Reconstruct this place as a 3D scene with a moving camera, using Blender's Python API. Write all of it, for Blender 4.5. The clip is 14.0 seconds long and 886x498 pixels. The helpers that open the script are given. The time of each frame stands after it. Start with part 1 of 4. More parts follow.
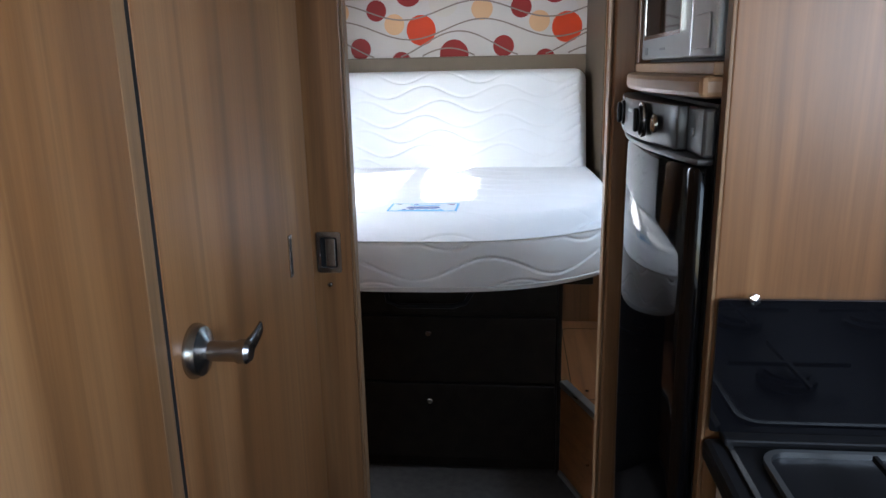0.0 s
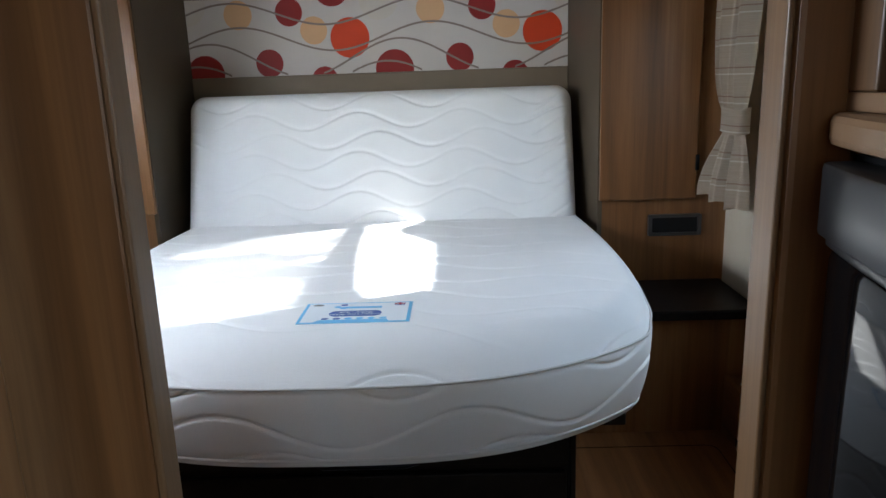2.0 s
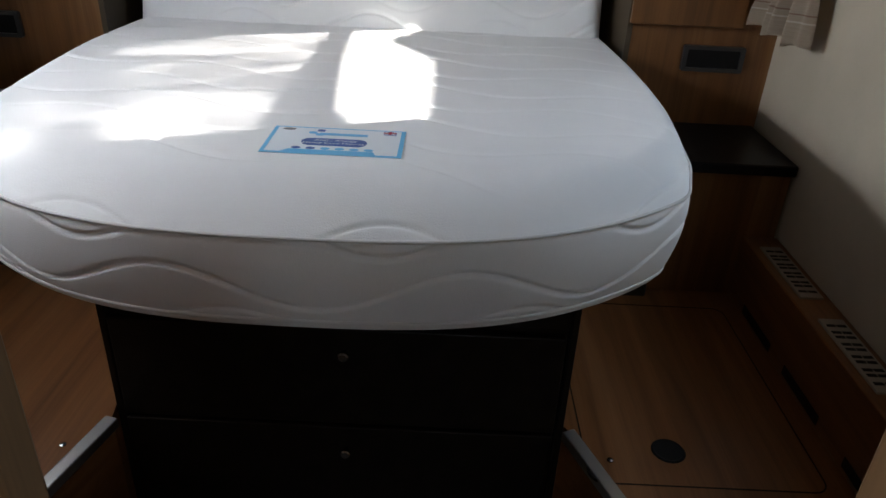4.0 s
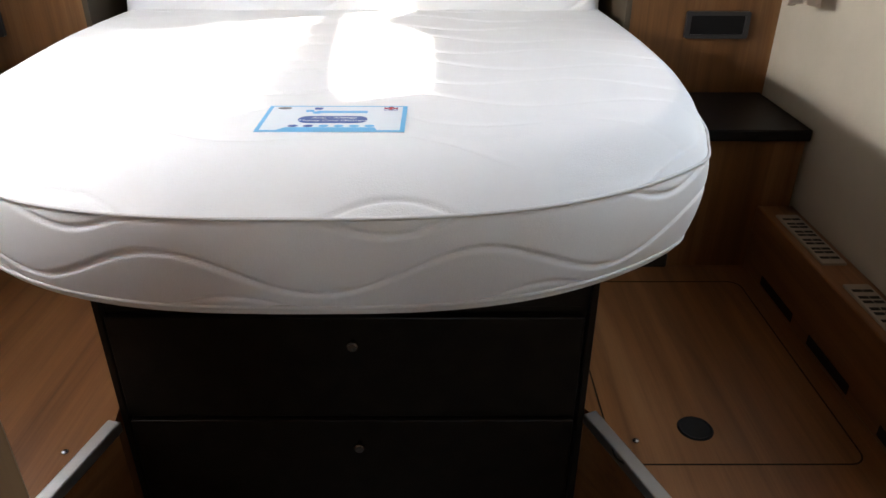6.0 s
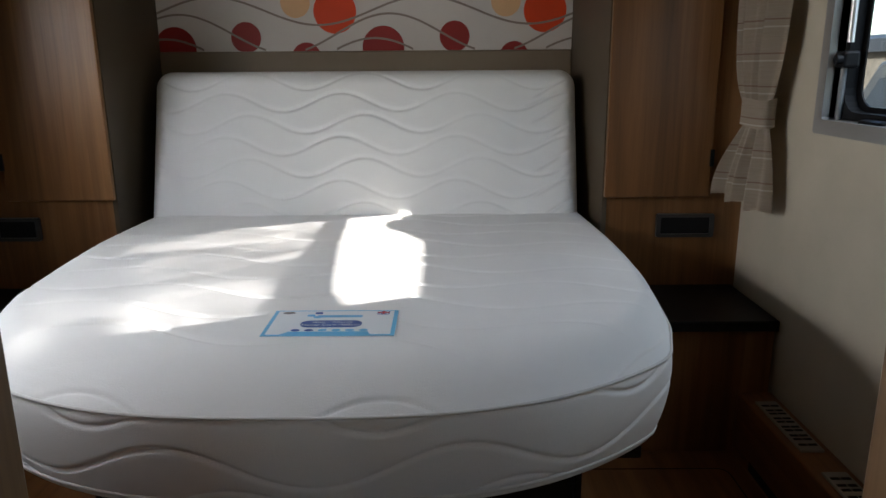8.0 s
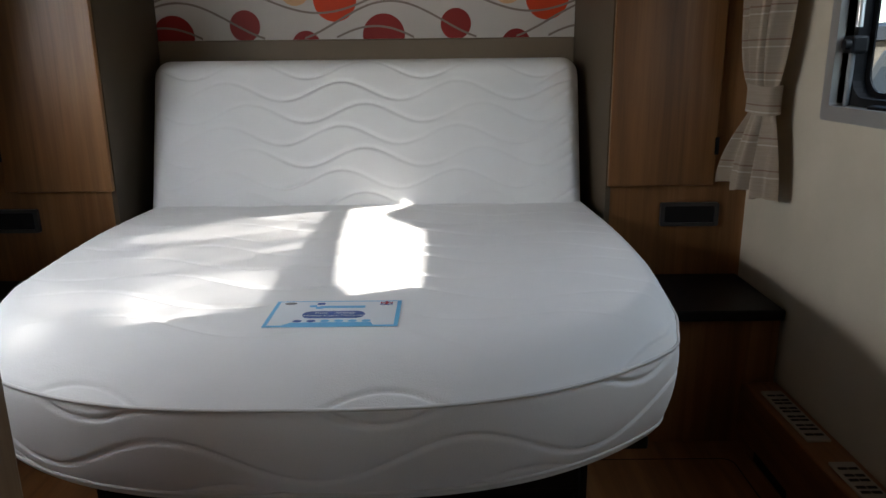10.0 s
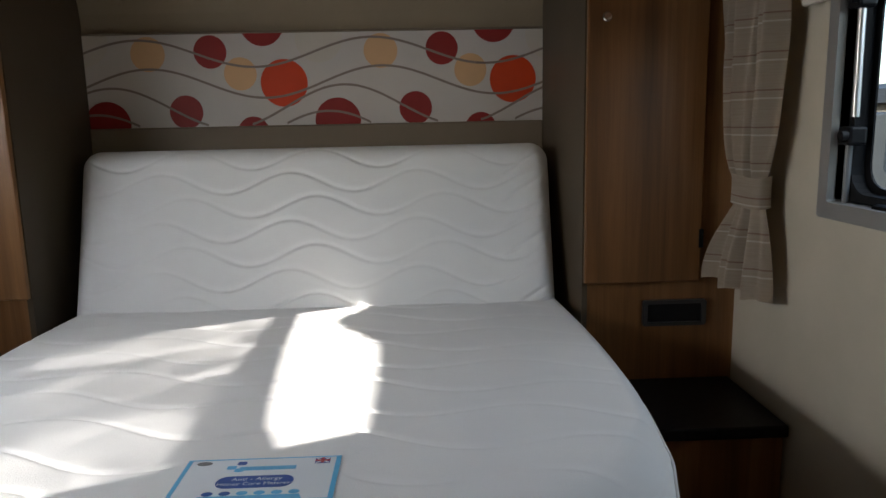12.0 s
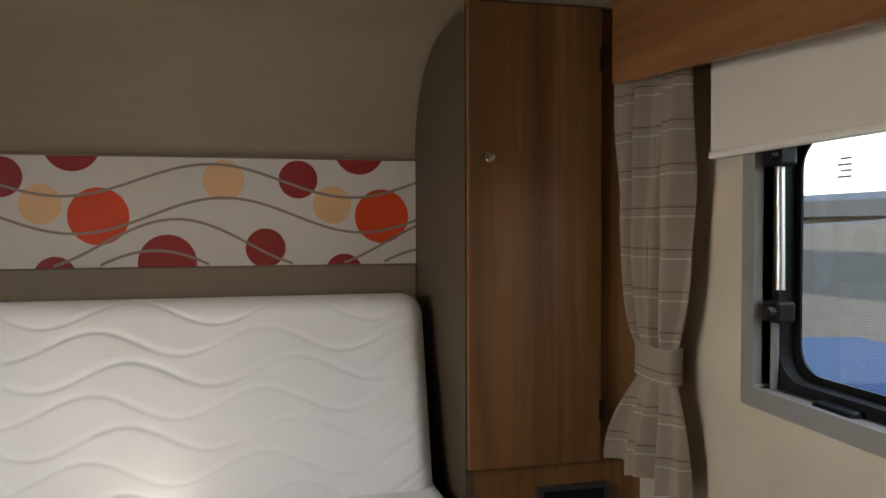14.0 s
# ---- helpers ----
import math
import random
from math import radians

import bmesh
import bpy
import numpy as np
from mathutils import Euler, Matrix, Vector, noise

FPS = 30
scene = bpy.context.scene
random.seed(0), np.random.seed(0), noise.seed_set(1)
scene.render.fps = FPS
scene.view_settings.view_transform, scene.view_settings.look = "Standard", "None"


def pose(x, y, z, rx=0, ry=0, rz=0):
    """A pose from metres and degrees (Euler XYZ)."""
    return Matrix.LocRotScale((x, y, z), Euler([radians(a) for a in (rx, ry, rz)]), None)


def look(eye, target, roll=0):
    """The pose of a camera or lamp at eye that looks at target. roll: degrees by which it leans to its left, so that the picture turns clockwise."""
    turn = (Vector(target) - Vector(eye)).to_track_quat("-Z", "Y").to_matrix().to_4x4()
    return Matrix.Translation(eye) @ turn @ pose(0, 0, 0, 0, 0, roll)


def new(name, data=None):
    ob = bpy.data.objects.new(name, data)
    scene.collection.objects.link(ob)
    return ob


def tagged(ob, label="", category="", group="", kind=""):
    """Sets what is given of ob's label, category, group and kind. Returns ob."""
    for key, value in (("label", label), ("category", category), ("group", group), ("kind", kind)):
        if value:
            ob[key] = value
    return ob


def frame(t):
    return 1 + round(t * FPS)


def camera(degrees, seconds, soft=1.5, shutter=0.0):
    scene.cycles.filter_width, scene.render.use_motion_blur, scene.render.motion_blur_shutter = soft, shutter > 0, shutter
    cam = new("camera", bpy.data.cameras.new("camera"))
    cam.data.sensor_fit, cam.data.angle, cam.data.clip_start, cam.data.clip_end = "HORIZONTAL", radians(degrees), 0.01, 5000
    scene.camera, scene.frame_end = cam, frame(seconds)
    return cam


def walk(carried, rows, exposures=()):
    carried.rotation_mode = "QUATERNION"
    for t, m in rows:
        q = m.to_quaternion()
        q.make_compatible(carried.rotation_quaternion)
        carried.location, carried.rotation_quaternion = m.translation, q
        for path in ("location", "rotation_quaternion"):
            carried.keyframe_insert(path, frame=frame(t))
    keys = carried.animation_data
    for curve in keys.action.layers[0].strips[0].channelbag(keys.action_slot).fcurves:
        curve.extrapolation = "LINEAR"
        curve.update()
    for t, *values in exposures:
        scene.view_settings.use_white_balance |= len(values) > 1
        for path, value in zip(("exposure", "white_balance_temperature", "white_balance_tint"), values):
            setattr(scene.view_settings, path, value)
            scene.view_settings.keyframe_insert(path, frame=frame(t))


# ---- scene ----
cam = camera(63.8, 14.0)
PATH = [
    (0, (0.22, 0.458, 1.397), (0.017, 2.386, 0.905), -1.2),
    (0.5, (0.228, 0.648, 1.411), (-0.077, 2.575, 0.972), -2.6),
    (1, (0.214, 0.871, 1.424), (-0.068, 2.803, 0.988), 0.2),
    (1.5, (0.158, 1.104, 1.431), (0.141, 3.059, 1.008), -0.5),
    (2, (0.141, 1.303, 1.418), (0.093, 3.248, 0.954), -2.0),
    (2.5, (0.155, 1.433, 1.429), (0.07, 3.364, 0.916), -0.6),
    (3, (0.131, 1.5, 1.393), (0.089, 3.401, 0.773), 0.8),
    (3.5, (0.11, 1.542, 1.379), (0.11, 3.375, 0.579), 3.1),
    (5.8, (0.1, 1.588, 1.289), (0.129, 3.276, 0.216), 0.7),
    (6, (0.091, 1.598, 1.312), (0.102, 3.359, 0.364), 0.2),
    (6.5, (0.116, 1.587, 1.385), (0.098, 3.479, 0.738), -0.8),
    (7, (0.116, 1.561, 1.396), (0.122, 3.49, 0.868), 0.1),
    (7.5, (0.124, 1.515, 1.399), (0.092, 3.45, 0.896), -1.1),
    (8, (0.123, 1.501, 1.392), (0.119, 3.44, 0.9), -0.4),
    (8.5, (0.123, 1.503, 1.388), (0.112, 3.437, 0.877), -1.0),
    (11, (0.114, 1.563, 1.384), (0.141, 3.495, 0.868), 0.4),
    (11.5, (0.129, 1.638, 1.411), (0.232, 3.569, 0.901), 0.8),
    (12, (0.161, 1.738, 1.443), (0.226, 3.706, 1.097), -1.2),
    (12.5, (0.16, 1.815, 1.486), (0.344, 3.794, 1.271), -0.1),
    (13, (0.203, 1.909, 1.512), (0.414, 3.894, 1.386), -1.5),
    (13.5, (0.184, 1.992, 1.52), (0.559, 3.954, 1.424), 0.2),
    (14, (0.218, 2.072, 1.544), (0.639, 4.026, 1.48), -0.2),
]
EXPOSURES = [
    (0, 3.12, 5700, 11), (0.5, 3.12, 5650, 9), (1.0, 3.0, 5680, 8), (1.5, 2.75, 5700, 8), (2.0, 2.5, 5850, 8), (2.5, 2.2, 6100, 9), (3.0, 1.92, 6250, 9), (3.5, 1.85, 6250, 10),
    (6.0, 3.05, 6700, 13), (6.5, 2.25, 6700, 12), (7.0, 1.85, 6500, 11), (7.5, 1.72, 6500, 11), (8.5, 1.7, 6400, 11), (11.0, 1.7, 6400, 11), (12.0, 1.52, 6500, 11), (12.5, 1.5, 6900, 13), (13.0, 1.8, 7000, 13), (13.5, 1.95, 7100, 13), (14.0, 2.05, 7200, 14)]
walk(cam, [(t, look(eye, target, roll)) for t, eye, target, roll in PATH], EXPOSURES)

# ---- world, sun, lights ----
SUN_DIR = Vector((1.93, 0.79, -1.0)).normalized()
world = bpy.data.worlds.new("world")
scene.world = world
world.use_nodes = True
wn = world.node_tree
sky = wn.nodes.new("ShaderNodeTexSky")
sky.sky_type = "NISHITA"
sky.sun_disc = False
sky.sun_elevation = math.asin(-SUN_DIR.z)
sky.sun_rotation = math.atan2(-SUN_DIR.x, -SUN_DIR.y)
wn.links.new(sky.outputs[0], wn.nodes["Background"].inputs[0])
wn.nodes["Background"].inputs[1].default_value = 0.15

sun = new("sun", bpy.data.lights.new("sun", "SUN"))
sun.data.energy, sun.data.angle, sun.data.color = 5.0, radians(0.6), (1.0, 0.95, 0.87)
sun.rotation_mode = "QUATERNION"
sun.rotation_quaternion = SUN_DIR.to_track_quat("-Z", "Y")


def window_lamp(name, at, towards, w, h, watts, colour, spread=180):
    lamp = new(name, bpy.data.lights.new(name, "AREA"))
    lamp.data.shape, lamp.data.size, lamp.data.size_y = "RECTANGLE", w, h
    lamp.data.energy, lamp.data.color = watts, colour
    lamp.data.spread = radians(spread)
    lamp.matrix_world = look(at, towards)
    return lamp


LEFT_W, RIGHT_W, BACK_Y, HEAD_Y = -1.235, 0.975, -1.6, 3.889
FLOOR, SIDE_FLOOR, CEIL = 0.05, 0.395, 2.01
MID = -0.115
window_lamp("sky_window_left", (-1.34, 2.69, 1.46), (0.2, 2.75, 0.92), 0.88, 0.4, 9.5, (0.92, 0.96, 1.0), 135)
window_lamp("sky_window_right", (1.3, 2.67, 1.9), (0.1, 2.8, 0.95), 0.9, 0.4, 2.9, (0.9, 0.95, 1.0))
window_lamp("sky_window_cab", (-0.1, BACK_Y - 0.06, 1.58), (0.1, 1, 1.6), 1.7, 0.45, 1.2, (0.92, 0.96, 1.0))
window_lamp("sky_window_galley", (RIGHT_W + 0.05, 0.55, 1.45), (-0.2, 1.1, 1.25), 0.8, 0.42, 1.15, (0.9, 0.95, 1.0))


# ---- materials ----
def nodes_of(name):
    m = bpy.data.materials.new(name)
    m.use_nodes = True
    nt = m.node_tree
    return m, nt, nt.nodes["Principled BSDF"]


def noise_node(nt, scale, stretch=(1, 1, 1), detail=4.0, distortion=0.0, rough=0.55):
    tc = nt.nodes.new("ShaderNodeTexCoord")
    mp = nt.nodes.new("ShaderNodeMapping")
    mp.inputs["Scale"].default_value = stretch
    nz = nt.nodes.new("ShaderNodeTexNoise")
    nz.inputs["Scale"].default_value = scale
    nz.inputs["Detail"].default_value = detail
    nz.inputs["Roughness"].default_value = rough
    nz.inputs["Distortion"].default_value = distortion
    nt.links.new(tc.outputs["Object"], mp.inputs["Vector"])
    nt.links.new(mp.outputs["Vector"], nz.inputs["Vector"])
    return nz


def ramp_node(nt, src, stops):
    r = nt.nodes.new("ShaderNodeValToRGB")
    e = r.color_ramp.elements
    while len(e) < len(stops):
        e.new(0.5)
    for k, (p, c) in zip(e, stops):
        k.position, k.color = p, (*c, 1)
    nt.links.new(src, r.inputs[0])
    return r


def mix_node(nt, a, b, fac, mode="MIX"):
    n = nt.nodes.new("ShaderNodeMix")
    n.data_type, n.blend_type = "RGBA", mode
    if isinstance(fac, float):
        n.inputs[0].default_value = fac
    else:
        nt.links.new(fac, n.inputs[0])
    for s, v in ((n.inputs[6], a), (n.inputs[7], b)):
        if isinstance(v, tuple):
            s.default_value = (*v, 1)
        else:
            nt.links.new(v, s)
    return n.outputs[2]


def bump_on(nt, bsdf, src, strength, dist):
    b = nt.nodes.new("ShaderNodeBump")
    b.inputs["Strength"].default_value, b.inputs["Distance"].default_value = strength, dist
    nt.links.new(src, b.inputs["Height"])
    nt.links.new(b.outputs[0], bsdf.inputs["Normal"])


def wood(name, along, dark, mid, light, rough=0.36):
    """Foil-faced board with long streaks along one axis."""
    m, nt, b = nodes_of(name)

    def stretch(across, down):
        return tuple(down if i == along else across for i in range(3))
    broad = noise_node(nt, 1.0, stretch(7, 0.4), 3, 0.9)
    streak = noise_node(nt, 1.0, stretch(24, 0.7), 5, 1.1, 0.6)
    grain = noise_node(nt, 1.0, stretch(260, 7), 2)
    base = ramp_node(nt, broad.outputs[0], [(0.28, dark), (0.5, mid), (0.72, light)])
    st = ramp_node(nt, streak.outputs[0], [(0.3, (0.5, 0.46, 0.43)), (0.5, (1, 1, 1)), (0.72, (1.2, 1.17, 1.12))])
    gr = ramp_node(nt, grain.outputs[0], [(0.35, (0.86, 0.85, 0.84)), (0.6, (1, 1, 1))])
    c = mix_node(nt, base.outputs[0], st.outputs[0], 0.62, "MULTIPLY")
    c = mix_node(nt, c, gr.outputs[0], 0.7, "MULTIPLY")
    nt.links.new(c, b.inputs["Base Color"])
    b.inputs["Roughness"].default_value = rough
    b.inputs["Specular IOR Level"].default_value = 0.4
    bump_on(nt, b, grain.outputs[0], 0.12, 0.0006)
    return m


def plain(name, colour, rough, metal=0.0, vary=0.12, scale=6.0, bump=0.0, bump_scale=300.0, dist=0.0005):
    m, nt, b = nodes_of(name)
    nz = noise_node(nt, scale, detail=5)
    lo = tuple(c * (1 - vary) for c in colour)
    hi = tuple(min(1, c * (1 + vary)) for c in colour)
    r = ramp_node(nt, nz.outputs[0], [(0.3, lo), (0.7, hi)])
    nt.links.new(r.outputs[0], b.inputs["Base Color"])
    b.inputs["Roughness"].default_value, b.inputs["Metallic"].default_value = rough, metal
    if bump:
        bump_on(nt, b, noise_node(nt, bump_scale, detail=2).outputs[0], bump, dist)
    return m


WOOD = wood("streaked_wood_upright", 2, (0.09, 0.04, 0.015), (0.2, 0.09, 0.032), (0.29, 0.15, 0.064))
WOOD_Y = wood("streaked_wood_lengthwise", 1, (0.14, 0.054, 0.018), (0.22, 0.092, 0.032), (0.29, 0.135, 0.056))
WOOD_EDGE = wood("wood_edging", 2, (0.17, 0.092, 0.042), (0.215, 0.12, 0.056), (0.26, 0.152, 0.076), 0.4)
SHELF_WOOD = plain("wood_moulding", (0.33, 0.2, 0.11), 0.36, vary=0.1, scale=9, bump=0.05, bump_scale=90)
CREAM = plain("cream_wall_board", (0.54, 0.485, 0.385), 0.17, vary=0.05, bump=0.1, bump_scale=22)
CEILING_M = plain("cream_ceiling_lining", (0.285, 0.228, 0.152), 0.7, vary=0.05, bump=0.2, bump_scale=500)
TAUPE = plain("taupe_padded_vinyl", (0.21, 0.165, 0.115), 0.6, vary=0.06, bump=0.2, bump_scale=700)
GREY_PANEL = plain("grey_olive_vinyl", (0.066, 0.048, 0.029), 0.55, vary=0.1, bump=0.2, bump_scale=600)
DARK_LAM = plain("dark_brown_laminate", (0.015, 0.0115, 0.0085), 0.42, vary=0.25, scale=18)
BLACK_TOP = plain("black_worktop", (0.012, 0.011, 0.011), 0.35, vary=0.4, scale=60)
BLACK = plain("black_plastic", (0.012, 0.012, 0.013), 0.35, vary=0.2)
RUBBER = plain("black_rubber", (0.014, 0.014, 0.015), 0.6, vary=0.2)
GLOSS_BLACK = plain("gloss_black_door", (0.004, 0.004, 0.005), 0.05, vary=0.1)
GLOSS_BLACK.node_tree.nodes["Principled BSDF"].inputs["Specular IOR Level"].default_value = 0.17
FRIDGE_GREY = plain("dark_grey_fascia", (0.03, 0.03, 0.032), 0.32, vary=0.1)
for m_dark in (DARK_LAM, BLACK_TOP, BLACK, RUBBER):
    m_dark.node_tree.nodes["Principled BSDF"].inputs["Specular IOR Level"].default_value = 0.1
CHROME = plain("chrome", (0.62, 0.61, 0.6), 0.14, 1.0, 0.05)
NICKEL = plain("brushed_nickel", (0.34, 0.325, 0.31), 0.27, 1.0, 0.08, bump=0.05)
STEEL = plain("brushed_steel", (0.36, 0.37, 0.365), 0.36, 1.0, 0.05)
ALU = plain("aluminium_edging", (0.6, 0.59, 0.57), 0.38, 1.0, 0.06)
GREY_FRAME = plain("grey_window_frame", (0.27, 0.262, 0.25), 0.28, 0.2, 0.06)
GREY_PLASTIC = plain("grey_plastic", (0.16, 0.165, 0.17), 0.4, vary=0.08)
WHITE_PLASTIC = plain("off_white_plastic", (0.72, 0.68, 0.6), 0.4, vary=0.04)
GRILLE = plain("beige_grille_plastic", (0.34, 0.30, 0.25), 0.5, vary=0.06)
BLIND = plain("cream_blind", (0.62, 0.57, 0.48), 0.75, vary=0.04, bump=0.15, bump_scale=400)
CARPET = plain("dark_floor_vinyl", (0.03, 0.026, 0.022), 0.8, vary=0.3, scale=40, bump=0.3, bump_scale=200)
PAPER = plain("white_printed_panel", (0.6, 0.56, 0.525), 0.5, vary=0.03, bump=0.1, bump_scale=800)
RED = plain("dark_red_print", (0.27, 0.014, 0.012), 0.5, vary=0.08)
ORANGE = plain("orange_print", (0.62, 0.05, 0.006), 0.5, vary=0.06)
PEACH = plain("peach_print", (0.68, 0.42, 0.22), 0.5, vary=0.05)
PALE = plain("pale_beige_print", (0.60, 0.55, 0.48), 0.5, vary=0.04)
LINE = plain("taupe_print_line", (0.25, 0.20, 0.17), 0.5, vary=0.06)
LABEL_WHITE = plain("printed_label", (0.78, 0.82, 0.86), 0.45, vary=0.02)
LABEL_BLUE = plain("label_light_blue", (0.14, 0.5, 0.78), 0.45, vary=0.04)
LABEL_NAVY = plain("label_blue", (0.04, 0.10, 0.36), 0.45, vary=0.04)
FLAG_RED = plain("label_red", (0.5, 0.03, 0.05), 0.5)
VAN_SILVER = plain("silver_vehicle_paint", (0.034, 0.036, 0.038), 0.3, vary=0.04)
VAN_GLASS = plain("dark_vehicle_glass", (0.02, 0.025, 0.03), 0.05)
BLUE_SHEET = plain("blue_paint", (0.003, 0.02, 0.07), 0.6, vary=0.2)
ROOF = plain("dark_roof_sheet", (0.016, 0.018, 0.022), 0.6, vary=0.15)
GRAVEL = plain("gravel", (0.11, 0.105, 0.1), 0.9, vary=0.4, scale=25, bump=0.6, bump_scale=30, dist=0.02)
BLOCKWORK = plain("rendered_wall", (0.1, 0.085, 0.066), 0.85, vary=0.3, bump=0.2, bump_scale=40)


def quilt_fabric(name):
    m, nt, b = nodes_of(name)
    big = noise_node(nt, 3.0, detail=3)
    r = ramp_node(nt, big.outputs[0], [(0.3, (0.78, 0.78, 0.775)), (0.7, (0.85, 0.85, 0.84))])
    nt.links.new(r.outputs[0], b.inputs["Base Color"])
    b.inputs["Roughness"].default_value = 0.75
    b.inputs["Sheen Weight"].default_value = 0.15
    knit = noise_node(nt, 420.0, (1, 1, 1.6), 2)
    soft = noise_node(nt, 26.0, detail=2)
    mx = mix_node(nt, knit.outputs["Color"], soft.outputs["Color"], 0.45)
    bump_on(nt, b, mx, 0.4, 0.0035)
    return m


QUILT = quilt_fabric("white_quilted_fabric")
PIPING = plain("white_piping", (0.66, 0.65, 0.63), 0.7, vary=0.04)


def curtain_cloth():
    m, nt, b = nodes_of("woven_beige_curtain")
    tc = nt.nodes.new("ShaderNodeTexCoord")
    sep = nt.nodes.new("ShaderNodeSeparateXYZ")
    nt.links.new(tc.outputs["Object"], sep.inputs[0])
    col = ramp_node(nt, noise_node(nt, 1.0, (18, 18, 420), 3).outputs[0], [(0.3, (0.46, 0.385, 0.295)), (0.7, (0.52, 0.44, 0.345))]).outputs[0]
    for period, offset, width, shade in ((0.078, 0.0, 0.04, (0.2, 0.07, 0.05)), (0.078, 0.22, 0.045, (0.8, 0.77, 0.7))):
        mul = nt.nodes.new("ShaderNodeMath")
        mul.operation = "MULTIPLY_ADD"
        mul.inputs[1].default_value, mul.inputs[2].default_value = 1 / period, offset + 20
        fr = nt.nodes.new("ShaderNodeMath")
        fr.operation = "FRACT"
        lt = nt.nodes.new("ShaderNodeMath")
        lt.operation = "LESS_THAN"
        lt.inputs[1].default_value = width
        nt.links.new(sep.outputs[2], mul.inputs[0])
        nt.links.new(mul.outputs[0], fr.inputs[0])
        nt.links.new(fr.outputs[0], lt.inputs[0])
        half = nt.nodes.new("ShaderNodeMath")
        half.operation = "MULTIPLY"
        half.inputs[1].default_value = 0.6
        nt.links.new(lt.outputs[0], half.inputs[0])
        col = mix_node(nt, col, shade, half.outputs[0])
    nt.links.new(col, b.inputs["Base Color"])
    b.inputs["Roughness"].default_value = 0.85
    bump_on(nt, b, noise_node(nt, 700.0).outputs[0], 0.3, 0.0006)
    return m


CURTAIN = curtain_cloth()


def clear(name, tint):
    """Thin acrylic sheet or mesh: straight-through light with a gloss of its own."""
    m, nt, b = nodes_of(name)
    out = nt.nodes["Material Output"]
    tr = nt.nodes.new("ShaderNodeBsdfTransparent")
    tr.inputs[0].default_value = (*tint, 1)
    gl = nt.nodes.new("ShaderNodeBsdfGlossy")
    gl.inputs["Roughness"].default_value = 0.02
    ms = nt.nodes.new("ShaderNodeMixShader")
    ms.inputs[0].default_value = 0.05
    nt.links.new(tr.outputs[0], ms.inputs[1])
    nt.links.new(gl.outputs[0], ms.inputs[2])
    nt.links.new(ms.outputs[0], out.inputs[0])
    return m


ACRYLIC = clear("tinted_acrylic", (0.82, 0.86, 0.88))


# Unseen uneven sheet, added to mottle and dim the sun on the bed.
def dimming_screen():
    m, nt, b = nodes_of("sun_dimming_screen")
    out = nt.nodes["Material Output"]
    tr = nt.nodes.new("ShaderNodeBsdfTransparent")
    df = nt.nodes.new("ShaderNodeBsdfDiffuse")
    df.inputs[0].default_value = (0.05, 0.05, 0.05, 1)
    ms = nt.nodes.new("ShaderNodeMixShader")
    nz = noise_node(nt, 1.0, (3, 5, 7), 2, 0.8)
    r = ramp_node(nt, nz.outputs[0], [(0.36, (0.8, 0.8, 0.8)), (0.66, (0.3, 0.3, 0.3))])
    # opacity rises towards the foot, to weaken the sun patch near the wall
    tc = nt.nodes.new("ShaderNodeTexCoord")
    sep = nt.nodes.new("ShaderNodeSeparateXYZ")
    nt.links.new(tc.outputs["Object"], sep.inputs[0])
    dense = nt.nodes.new("ShaderNodeMath")
    dense.operation, dense.use_clamp = "MULTIPLY_ADD", True
    dense.inputs[1].default_value, dense.inputs[2].default_value = -2.2, 3.12
    nt.links.new(sep.outputs[2], dense.inputs[0])
    total = nt.nodes.new("ShaderNodeMath")
    total.operation, total.use_clamp = "ADD", True
    nt.links.new(r.outputs[0], total.inputs[0])
    nt.links.new(dense.outputs[0], total.inputs[1])
    nt.links.new(total.outputs[0], ms.inputs[0])
    nt.links.new(tr.outputs[0], ms.inputs[1])
    nt.links.new(df.outputs[0], ms.inputs[2])
    nt.links.new(ms.outputs[0], out.inputs[0])
    return m


SCREEN = dimming_screen()

# ---- building helpers ----
BASE = {}


def thing(name, at, label, category, group="", kind=""):
    e = new(name)
    e.location = at
    e.empty_display_size = 0.05
    BASE[e.name] = Vector(at)
    return tagged(e, label, category, group, kind)


def part(name, bm, material, parent=None, label="", smooth=None):
    """Links a bmesh given in world places as one mesh under a thing, or on its own."""
    origin = BASE[parent.name] if parent else Vector((0, 0, 0))
    bmesh.ops.recalc_face_normals(bm, faces=bm.faces)
    bm.transform(Matrix.Translation(-origin))
    me = bpy.data.meshes.new(name)
    bm.to_mesh(me)
    bm.free()
    if smooth is not None:
        me.polygons.foreach_set("use_smooth", [True] * len(me.polygons))
        if smooth < 180:
            me.set_sharp_from_angle(angle=radians(smooth))
    me.materials.append(material)
    ob = new(name, me)
    if parent:
        ob.parent = parent
    BASE[ob.name] = origin
    return tagged(ob, label) if label else ob


def solo(name, bm, material, label, category, at=None, smooth=None, kind="", group=""):
    origin = Vector(at) if at else Vector((0, 0, 0))
    bm.transform(Matrix.Translation(-origin))
    ob = part(name, bm, material, smooth=smooth)
    ob.location = origin
    BASE[ob.name] = origin
    return tagged(ob, label, category, group, kind)


def structure(name, bm, material, label):
    ob = part(name, bm, material)
    return tagged(ob, label, kind="structure")


